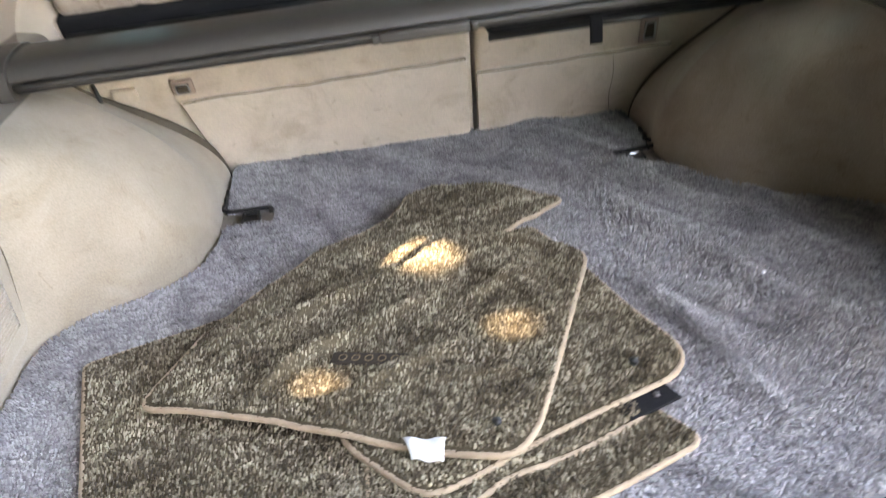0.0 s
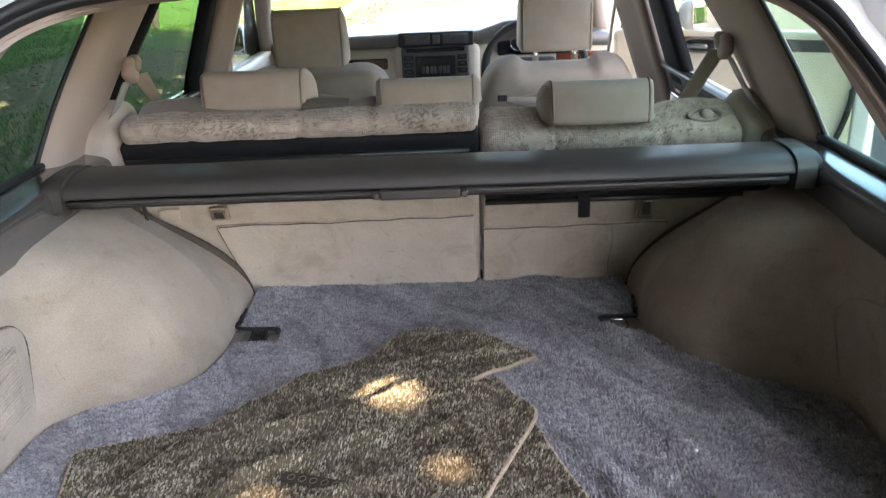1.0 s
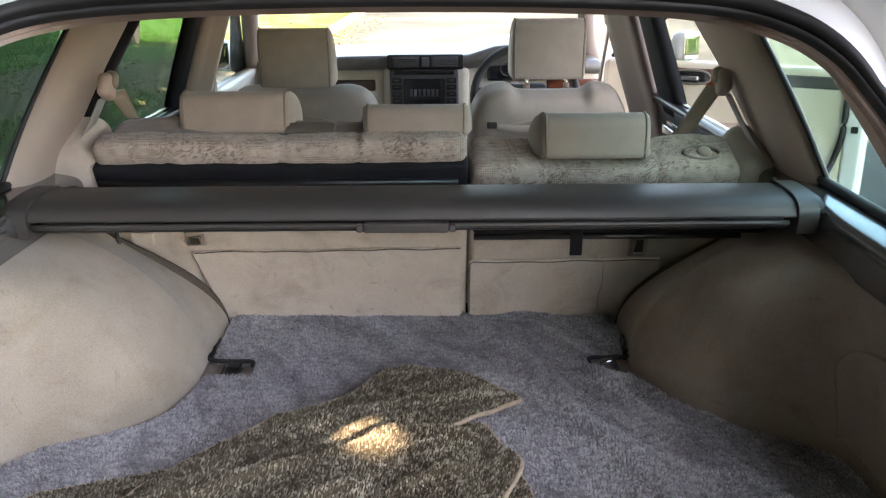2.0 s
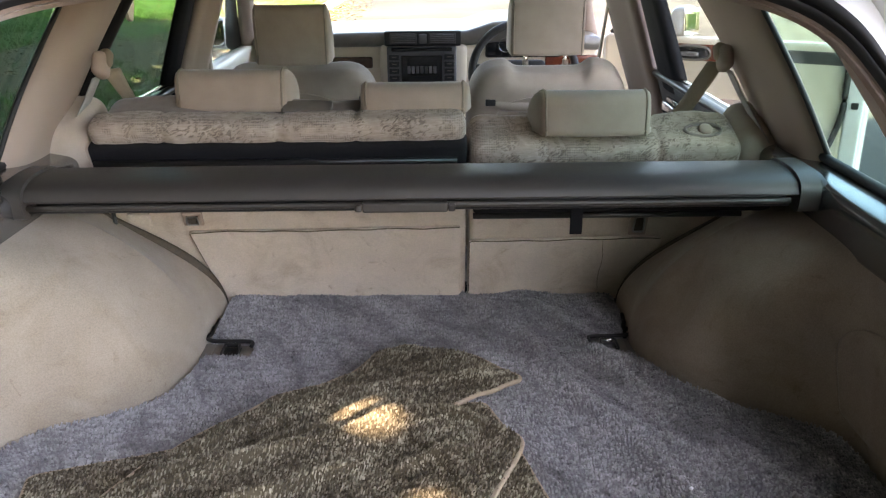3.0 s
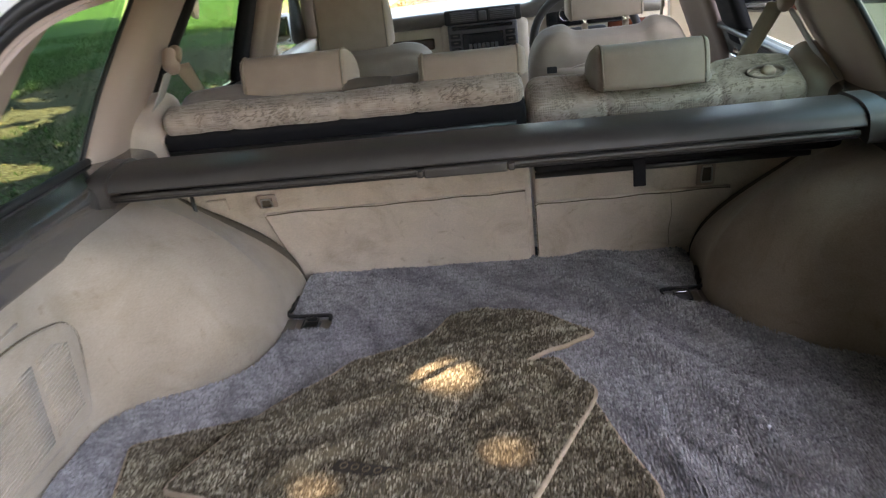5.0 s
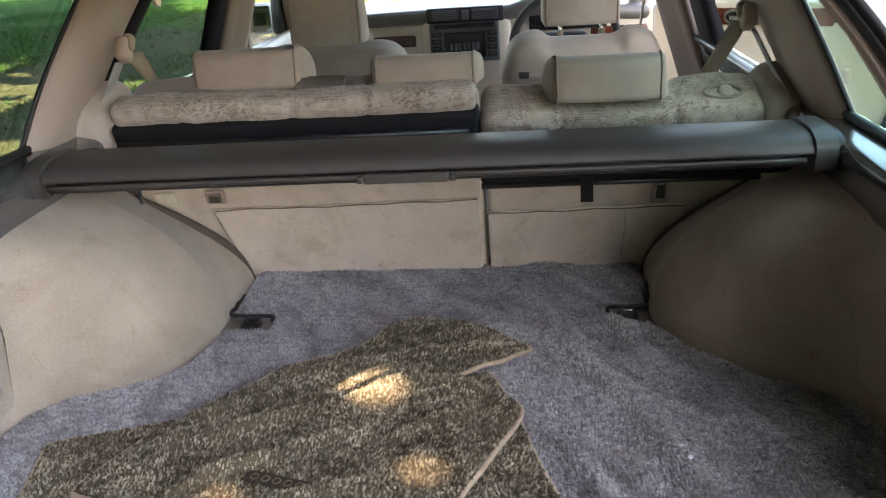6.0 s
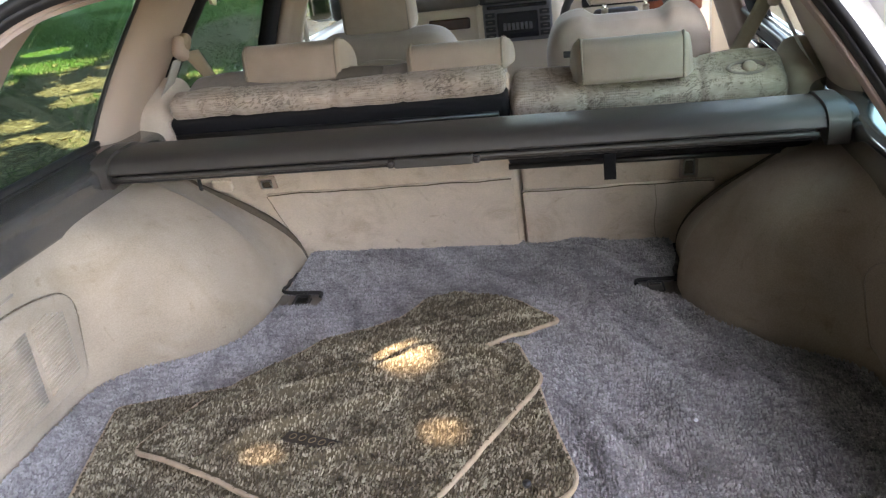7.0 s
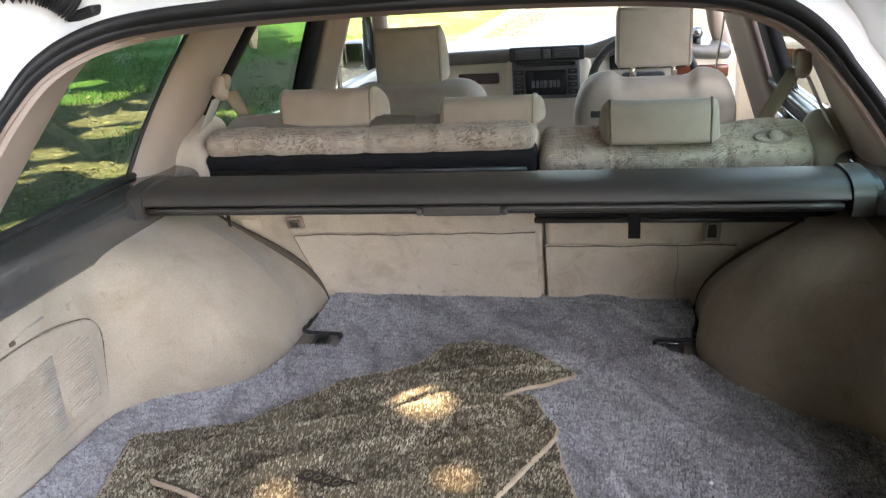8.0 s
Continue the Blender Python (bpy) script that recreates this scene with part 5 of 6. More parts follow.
for j, v in enumerate(np.linspace(0, 1, 8)):
    tg.append([(-0.107 + 0.046 * u + 0.012 * v * (0.5 - u), -0.940 - 0.012 * u - 0.021 * v, 0.038 + 0.004 * math.sin(3.0 * v) - 0.014 * v * v + 0.002 * math.sin(9 * u)) for u in np.linspace(0, 1, 10)])
part("care_label", thick_grid("care_label", tg, (0, 0, 0.0008)), M_TAG, mat_top, "folded white cloth label")
patch = thing("hook_patch", "black rubber-backed mat corner showing between the floor mats", "rubber patch", (0.17, -0.92, 0.01))
part("patch_sheet", rbox("patch_sheet", (0.072, 0.040, 0.004), 0.0016, 5, lambda p: Vector((p.x, p.y, p.z + 0.25 * p.x * p.x)), Matrix.Translation((0.172, -0.917, 0.0128)) @ Matrix.Rotation(0.36, 4, "Z")), M_BLACK, patch)
part("patch_stud", rbox("patch_stud", (0.007, 0.007, 0.003), 0.0012, 2, None, Matrix.Translation((0.186, -0.914, 0.0160))), M_STEEL, patch)

crumb = thing("crumb", "tiny pale crumb lying on the blue-grey carpet", "crumb", (0.407, -0.715, 0.0))
part("crumb_body", rbox("crumb_body", (0.006, 0.005, 0.004), 0.0018, 3, lambda p: Vector((p.x * (1 + 40 * p.y), p.y, p.z)), Matrix.Translation((0.407, -0.715, carpet_height(0.407, -0.715) + 0.0055)) @ Matrix.Rotation(0.5, 4, "Z")), M_TAG, crumb)

# ---------- front seats ----------
def car_seat(kind_name, cx, base_y, top, head0, head1, label):
    s = thing(kind_name, label, "car seat", (cx, base_y, -0.3), "front seats")

    def back(p):
        t = p.z / 0.62 + 0.5
        u = 2 * p.x / 0.50
        p.z += max(0, t - 0.5) * 2 * ((0.026 / (1 + math.exp(-(abs(u) - 0.47) / 0.03)) if cx > 0 else 0.008 / (1 + math.exp(-(abs(u) - 0.5) / 0.06))) - 0.070 * abs(u) ** 6)
        p.x *= 1 - 0.06 * t
        p.y -= 0.012 * (1 - u * u)
        return p

    lean = Matrix.Translation((cx, base_y, top - 0.31)) @ Matrix.Rotation(radians(14), 4, "X")
    bk = part("backrest", rbox("backrest", (0.50, 0.15, 0.62), 0.05, 40, back, lean), M_SUEDE, s)
    # welt round the rear of the backrest
    pts = [tuple(lean @ back(Vector((x, -0.076, z)))) for x, z in rounded([(-0.21, -0.25), (-0.21, 0.26), (0.21, 0.26), (0.21, -0.25)], 3)]
    part("welt", tube("welt", pts, 0.003, 6, True), M_SUEDE, bk)
    hx = cx - (0.014 if cx < 0 else 0.0)
    hr = headrest(s, hx - 0.106, hx + 0.106, head0, head1, base_y - 0.07, 0.10, "beige suede headrest", radians(4), 0.008)
    for sx in (-1, 1):
        part("post_collar", tube("post_collar", [(cx + sx * 0.06, base_y - 0.02, top - 0.008), (cx + sx * 0.06, base_y - 0.02, top + 0.008)], 0.010, 10), M_SUEDE, hr)
    part("cushion", rbox("cushion", (0.50, 0.50, 0.16), 0.06, 6, None, Matrix.Translation((cx, base_y + 0.30, -0.16))), M_SUEDE, s)
    grip = spline([(cx - 0.175, base_y - 0.115, top - 0.098), (cx - 0.12, base_y - 0.128, top - 0.108), (cx, base_y - 0.13, top - 0.112), (cx + 0.12, base_y - 0.128, top - 0.108), (cx + 0.175, base_y - 0.115, top - 0.098)], 6)
    part("grip", tube("grip", grip, 0.018, 10), M_SUEDE, s, "padded beige grip strap")
    hk = part("bag_hook", rbox("bag_hook", (0.030, 0.016, 0.020), 0.003, 3, None, Matrix.Translation((cx + (-0.17 if cx > 0 else 0.2), base_y - 0.132, top - 0.098))), M_BLACKPL, s, "black plastic bag hook")
    return s


car_seat("passenger_seat", -0.352, 0.90, 0.390, 0.378, 0.552, "beige suede front passenger seat, seen from behind")
car_seat("driver_seat", 0.386, 0.89, 0.378, 0.402, 0.575, "beige suede driver's seat with chrome headrest posts, seen from behind")


# ---------- seat belts ----------
def seat_belt(side):
    x = side_x(side, 0.48)
    b = thing("seat_belt", "rear seat belt hanging from its beige guide on the pillar", "seat belt", (x, 0.06, 0.48), "rear seat belts")
    gy, gz = (-0.02, 0.505) if side < 0 else (0.02, 0.50)
    gx = side_x(side, gz) - side * (0.07 if side < 0 else 0.058)
    part("guide", rbox("guide", (0.028, 0.044, 0.050), 0.013, 4, None, Matrix.Translation((gx, gy, gz)) @ Matrix.Rotation(radians(-30), 4, "X")), M_TRIM, b)
    part("guide_cap", rbox("guide_cap", (0.024, 0.026, 0.036), 0.010, 4, None, Matrix.Translation((gx - side * 0.008, gy + 0.010, gz + 0.012)) @ Matrix.Rotation(radians(-35), 4, "X")), M_WEBTAN, b)

    def strap(name, a, c, w, mat):
        P = []
        a, c = Vector(a), Vector(c)
        wd = Vector((0, 1, 0)) if name == "lower_strap" else Vector((side * -0.5, 0.8, 0))
        for t in np.linspace(0, 1, 8):
            p = a.lerp(c, t)
            P.append([tuple(p + wd * (u * w * (1 - 0.78 * t if side < 0 and name == "upper_strap" else 1)) + Vector((0, 0, -0.004 * math.sin(math.pi * t)))) for u in (-0.5, -0.2, 0.2, 0.5)])
        part(name, thick_grid(name, P, (side * 0.0016, 0, 0)), mat, b)

    strap("lower_strap", (gx + side * 0.006, gy - 0.01, gz - 0.02), (side_x(side, 0.36) - side * 0.05, -0.10, 0.36), 0.046, M_WEB)
    strap("upper_strap", (gx - side * 0.01, gy + 0.02, gz - 0.01), (gx - side * (0.03 if side < 0 else 0.11), gy + (0.15 if side < 0 else 0.13), gz - (0.16 if side < 0 else 0.24)), 0.046, M_WEBTAN)
    return b


seat_belt(-1)
seat_belt(1)
for s in (-1, 1):
    y = 0.985 if s < 0 else 1.12
    x = -0.655 if s < 0 else side_x(s, 0.5) - s * 0.075
    b = thing("seat_belt", "tan front seat belt on the door pillar", "seat belt", (x, y, 0.5), "front seat belts")
    P = [[(x - s * (0.0 if s < 0 else 0.01) * k, y + dy, z) for dy in (0, 0.045)] for k, z in enumerate(np.linspace(0.55, -0.1, 9))]
    part("strap", thick_grid("strap", P, (s * 0.0016, 0, 0)), M_WEBTAN, b)
    part("guide", rbox("guide", (0.03, 0.06, 0.05), 0.010, 4, None, Matrix.Translation((x, y + 0.02, 0.56))), M_TRIM, b)

# ---------- hanging tag by the rear door ----------
# Unidentified cream shape, set at the window to fit the camera's view
tagx = thing("cream_tag", "small cream tag below the roof lining, placed to fit the camera's view", "coat hook", (-0.62, 0.275, 0.62))
part("tag_body", mesh_from("tag_body", [(-0.622 - 0.008 * k, 0.275 + u, 0.587 + v) for k in (0, 1) for u, v in ((-0.028, 0.048), (0.030, 0.048), (0.022, 0.005), (0.004, -0.026), (-0.016, -0.020), (-0.034, 0.016))], [tuple(range(6)), tuple(range(11, 5, -1))] + [(i, 6 + i, 6 + (i + 1) % 6, (i + 1) % 6) for i in range(6)], False), M_CREAM, tagx)


# ---------- dashboard ----------
def dashboard():
    d = thing("dashboard", "dark grey dashboard with cream lower half, vents and radio stack", "dashboard", (0, 1.75, 0.2))

    def top_bend(p):
        u = p.x + 0.02
        hood = math.exp(-((u - 0.36) / 0.14) ** 4)
        p.z += 0.04 * hood * (1 if p.z > -0.02 else 0.3) - 0.02 * (p.x / 0.7) ** 2 - 0.012 / (1 + math.exp(-(u - 0.55) / 0.02))
        p.y += 0.06 * (p.x / 0.7) ** 2
        return p

    part("top_pad", rbox("top_pad", (1.40, 0.56, 0.056), 0.025, 26, top_bend, Matrix.Translation((0.02, 1.94, 0.362))), M_PAD, d)
    part("fascia", rbox("fascia", (1.38, 0.30, 0.30), 0.03, 20, lambda p: Vector((p.x, p.y + 0.06 * (p.x / 0.7) ** 2 + 0.15 * min(0, p.z) ** 2, p.z)), Matrix.Translation((0.02, 1.84, 0.19))), M_CREAM, d, "cream plastic lower fascia")
    part("centre_console", rbox("centre_console", (0.36, 0.16, 0.55), 0.03, 10, lambda p: Vector((p.x * (1 - 0.15 * (0.5 - p.z)), p.y - 0.05 * p.z, p.z)), Matrix.Translation((0.005, 1.745, 0.07))), M_CREAM, d)
    band = part("vent_band", rbox("vent_band", (0.30, 0.05, 0.058), 0.008, 8, None, Matrix.Translation((0.004, 1.668, 0.366))), M_BLACKPL, d)
    for cx in (-0.072, 0.080):
        v = part("vent", rbox("vent", (0.104, 0.01, 0.042), 0.004, 4, None, Matrix.Translation((cx, 1.640, 0.366))), M_DASH, band)
        for k in range(5):
            part("vent_slat", rbox("vent_slat", (0.094, 0.006, 0.0035), 0.001, 2, None, Matrix.Translation((cx, 1.6345, 0.352 + k * 0.007))), M_KEY, v)
    part("hazard_key", rbox("hazard_key", (0.030, 0.012, 0.036), 0.004, 3, None, Matrix.Translation((0.004, 1.640, 0.366))), M_KEY, band)
    r = part("radio", rbox("radio", (0.272, 0.03, 0.150), 0.008, 8, None, Matrix.Translation((-0.001, 1.655, 0.262))), M_KEY, d, "grey radio unit with dark display")
    part("slot", rbox("slot", (0.235, 0.008, 0.014), 0.003, 4, None, Matrix.Translation((-0.001, 1.639, 0.325))), M_SCREEN, r)
    part("display", rbox("display", (0.160, 0.008, 0.100), 0.004, 4, None, Matrix.Translation((-0.001, 1.6385, 0.252))), M_SCREEN, r)
    for k in range(7):
        part("digit", rbox("digit", (0.012, 0.002, 0.028), 0.001, 2, None, Matrix.Translation((-0.052 + k * 0.017, 1.6335, 0.248))), M_KEY, r)
    for sx in (-1, 1):
        for k in range(4):
            part("button_mark", rbox("button_mark", (0.018, 0.002, 0.004), 0.0008, 2, None, Matrix.Translation((-0.001 + sx * 0.108, 1.6345, 0.297 - k * 0.027))), M_TAUPE, r)
            part("button", rbox("button", (0.040, 0.008, 0.021), 0.003, 3, None, Matrix.Translation((-0.001 + sx * 0.108, 1.639, 0.296 - k * 0.027))), M_BLACKPL, r)
    part("glove_recess", rbox("glove_recess", (0.17, 0.02, 0.045), 0.008, 5, None, Matrix.Translation((-0.282, 1.695, 0.270))), M_DARKWOOD, d, "dark glossy wood inlay")
    part("instrument_panel", rbox("instrument_panel", (0.30, 0.02, 0.10), 0.02, 6, None, Matrix.Translation((0.40, 1.69, 0.335))), M_SCREEN, d, "black instrument cluster")
    for cx in (0.33, 0.41, 0.48):
        part("dial", tube("dial", [(cx + 0.028 * math.cos(a), 1.676, 0.335 + 0.028 * math.sin(a)) for a in np.linspace(0, 2 * math.pi, 24)[:-1]], 0.0016, 6, True), M_CHROME, d)
    part("wood_strip", rbox("wood_strip", (0.22, 0.02, 0.05), 0.01, 5, None, Matrix.Translation((0.60, 1.72, 0.262))), M_WOOD, d)
    return d


dashboard()
wheel = thing("steering_wheel", "dark grey leather steering wheel behind the driver's seat", "steering wheel", (0.37, 1.34, 0.28))
WM = Matrix.Translation((0.372, 1.36, 0.27)) @ Matrix.Rotation(radians(66), 4, "X")
part("rim", tube("rim", [tuple(WM @ Vector((0.187 * math.cos(a), 0.187 * math.sin(a), 0))) for a in np.linspace(0, 2 * math.pi, 48)[:-1]], 0.015, 10, True), M_DASH, wheel)
part("hub", rbox("hub", (0.16, 0.13, 0.05), 0.02, 5, None, WM @ Matrix.Translation((0, -0.01, -0.02))), M_DASH, wheel)
for a in (0.15, math.pi - 0.15, -math.pi / 2):
    part("spoke", tube("spoke", [tuple(WM @ Vector((r * math.cos(a), r * math.sin(a), -0.015 + 0.08 * (r - 0.07)))) for r in (0.06, 0.12, 0.182)], 0.014, 8), M_DASH, wheel)
part("column", tube("column", [tuple(WM @ Vector((0, 0, z))) for z in (-0.02, -0.36)], 0.04, 12), M_DASH, wheel)
ball = thing("dash_compass", "small black ball compass standing on the dashboard", "compass", (0.585, 1.76, 0.37))
part("ball", rbox("ball", (0.05, 0.05, 0.05), 0.0249, 4, None, Matrix.Translation((0.586, 1.74, 0.408))), M_BLACKPL, ball)
part("foot", tube("foot", [(0.586, 1.74, 0.355), (0.586, 1.74, 0.392)], 0.018, 12), M_BLACKPL, ball)
part("dome", rbox("dome", (0.03, 0.02, 0.03), 0.0099, 3, None, Matrix.Translation((0.586, 1.720, 0.412))), M_CHROME, ball)

# ---------- windscreen, bonnet, front pillars ----------
for s in (-1, 1):
    pts = [(-0.725, 1.87, 0.29), (-0.70, 1.77, 0.37), (-0.66, 1.60, 0.536), (-0.62, 1.44, 0.70), (-0.61, 1.40, 0.75)] if s < 0 else [(side_x(s, 0.36) - s * 0.02, 2.02, 0.33), (side_x(s, 0.5) - s * 0.03, 1.86, 0.46), (side_x(s, 0.7) - s * 0.03, 1.55, 0.70), (side_x(s, 0.74) - s * 0.03, 1.45, 0.75)]
    whole("trim_front_pillar_" + ("left" if s < 0 else "right"), tube("a_pillar", spline(pts, 6), 0.032, 10, flat=1.4), M_TRIM, "beige windscreen pillar trim", "pillar trim", kind="structure")
w = thing("window_5", "clear windscreen ahead of the dashboard", "windscreen", (0, 2.1, 0.36), kind="structure")
P = [[(0.02 + u * (0.70 - 0.12 * t), 2.22 - 0.74 * t - 0.10 * u * u, 0.34 + 0.42 * t) for u in np.linspace(-1, 1, 14)] for t in np.linspace(0, 1, 8)]
g = part("pane", thick_grid("pane", P, (0, 0.003, 0.003)), M_CLEAR, w)
g.visible_shadow = False
part("scuttle", rbox("scuttle", (1.40, 0.14, 0.05), 0.02, 8, None, Matrix.Translation((0.02, 2.28, 0.30))), M_BLACKPL, w)
P = [[(0.02 + u * 0.78, 2.30 + 1.05 * t, 0.345 - 0.14 * t ** 1.6 - 0.05 * u * u) for u in np.linspace(-1, 1, 16)] for t in np.linspace(0, 1, 12)]
whole("bonnet", thick_grid("bonnet", P, (0, 0, -0.02)), M_PAINT, "white painted car bonnet beyond the windscreen", "bonnet", kind="structure")
slab("wall_front", [(-0.72, 2.26, -0.36), (0.76, 2.26, -0.36), (0.76, 2.30, 0.28), (-0.72, 2.30, 0.28)], (0, 0.03, 0), M_BLACKPL, "black bulkhead ahead of the cabin", "bulkhead")
ld = thing("door_1", "closed white front passenger door with beige inner panel", "car door", (-0.74, 1.5, -0.3), kind="structure")
P = [[side_point(-1, y, z, 0.03) for y in np.linspace(1.06, 2.05, 10)] for z in np.linspace(-0.35, 0.335, 12)]
part("door_trim", thick_grid("door_trim", P, (-0.05, 0, 0)), M_CREAM, ld)
gl = part("pane", thick_grid("pane", [[side_point(-1, y, z, -0.01) for y in np.linspace(1.06, 2.0 - 1.3 * (z - 0.34), 8)] for z in np.linspace(0.335, 0.74, 8)], (-0.004, 0, 0)), M_CLEAR, ld)
gl.visible_shadow = False


def door_mirror(parent, c, face, wide=0.17):
    """An outside mirror: rounded shell and glass turned towards face."""
    m = look(c, face)
    sh = part("mirror_shell", rbox("mirror_shell", (wide, 0.125, 0.09), 0.035, 6, lambda p: Vector((p.x, p.y * (1 - 0.4 * max(0, p.z / 0.09)), p.z)), m), M_PAINT, parent, "white painted mirror shell")
    part("mirror_glass", rbox("mirror_glass", (wide - 0.022, 0.103, 0.004), 0.0018, 4, None, m @ Matrix.Translation((0, 0, -0.0455))), M_MIRROR, sh)
    return sh


part("mirror_sail", tube("mirror_sail", spline([(-0.765, 1.80, 0.335), (-0.745, 1.71, 0.43), (-0.715, 1.60, 0.56)], 5), 0.026, 10, radii=[0.034 - 0.0016 * k for k in range(11)]), M_DASH, ld, "dark triangular trim inside the door mirror")
door_mirror(ld, Vector((-0.850, 1.86, 0.376)), Vector((-0.97, 0.4, 0.40)), 0.12)
part("mirror_arm", rbox("mirror_arm", (0.12, 0.06, 0.05), 0.015, 4, None, Matrix.Translation((-0.80, 1.88, 0.335))), M_PAINT, ld)


# ---------- open driver's door ----------
def open_door():
    d = thing("door_2", "white driver's door standing open, with wood inlay, handle and mirror", "car door", (0.75, 1.95, -0.3), kind="structure")
    L = 1.06                                      # local x runs from hinge to latch
    DM = Matrix.Translation((0.75, 1.95, 0)) @ Matrix(((0.85, -0.527, 0, 0), (-0.527, -0.85, 0, 0), (0, 0, 1, 0), (0, 0, 0, 1)))

    def box(name, x0, x1, y0, y1, z0, z1, r, mat, parent=d, label="", warp=None, n=6):
        me = rbox(name, (x1 - x0, y1 - y0, z1 - z0), r, n, warp, DM @ Matrix.Translation(((x0 + x1) / 2, (y0 + y1) / 2, (z0 + z1) / 2)))
        if DM.determinant() < 0:
            me.flip_normals()
        return part(name, me, mat, parent, label)

    box("door_shell", 0, L, -0.11, -0.02, -0.42, 0.345, 0.03, M_PAINT)
    box("door_trim", 0.03, L - 0.07, -0.03, 0.02, -0.38, 0.35, 0.02, M_CREAM, label="cream door panel")
    box("wood_inlay", 0.10, 0.72, 0.015, 0.028, 0.262, 0.326, 0.005, M_WOOD, label="polished red-brown wood inlay")
    h = box("inner_handle", 0.33, 0.47, 0.022, 0.034, 0.268, 0.318, 0.006, M_SCREEN, label="dark handle recess with a chrome surround")
    part("surround", tube("surround", [tuple(DM @ Vector((0.40 + a, 0.034, 0.293 + e))) for a, e in rounded([(-0.075, -0.028), (0.075, -0.028), (0.075, 0.028), (-0.075, 0.028)], 2)], 0.0045, 8, True), M_TAUPE, h)
    box("lever", 0.345, 0.43, 0.032, 0.044, 0.280, 0.298, 0.004, M_CHROME, h)
    box("upper_band", 0.70, L - 0.07, 0.012, 0.026, 0.275, 0.322, 0.006, M_DASH)
    box("armrest", 0.18, 0.80, 0.01, 0.075, 0.06, 0.12, 0.02, M_TRIM)
    box("latch_edge", L - 0.075, L - 0.012, -0.03, 0.022, -0.40, 0.335, 0.01, M_PAINT)
    box("latch", L - 0.055, L - 0.03, 0.018, 0.026, 0.12, 0.145, 0.003, M_BLACKPL)
    sealpts = [tuple(DM @ Vector(q)) for q in spline([(L - 0.085, 0.026, 0.33), (L - 0.08, 0.026, 0.2), (L - 0.085, 0.026, 0.08), (L - 0.13, 0.026, -0.08), (L - 0.2, 0.026, -0.25)], 6)]
    part("door_seal", tube("door_seal", sealpts, 0.011, 8), M_RUBBER, d)
    # window frame and glass
    fr = [tuple(DM @ Vector(q)) for q in ((0.04, -0.05, 0.345), (0.22, -0.03, 0.50), (0.46, 0.0, 0.70), (0.60, 0.01, 0.735), (L - 0.10, 0.01, 0.72), (L - 0.03, -0.05, 0.35))]
    part("window_frame", tube("window_frame", fr, 0.020, 8), M_RUBBER, d)
    P = []
    for t in np.linspace(0, 1, 6):
        a, b = Vector((0.06 + 0.42 * t, -0.05 + 0.05 * t, 0.345 + 0.37 * t)), Vector((L - 0.05 - 0.05 * t, -0.05 + 0.05 * t, 0.345 + 0.37 * t))
        P.append([tuple(DM @ a.lerp(b, u)) for u in np.linspace(0, 1, 8)])
    gl = part("pane", thick_grid("pane", P, (0.003, 0.003, 0)), M_CLEAR, d)
    gl.visible_shadow = False
    door_mirror(d, Vector((1.062, 1.82, 0.405)), Vector((1.062 + 0.45, 1.82 - 0.88, 0.478)), 0.10)
    a = Vector((0.93, 1.86, 0.385))
    part("mirror_arm", rbox("mirror_arm", (0.16, 0.05, 0.05), 0.015, 4, None, Matrix.Translation((0.965, 1.875, 0.39))), M_BLACKPL, d)
    return d


open_door()


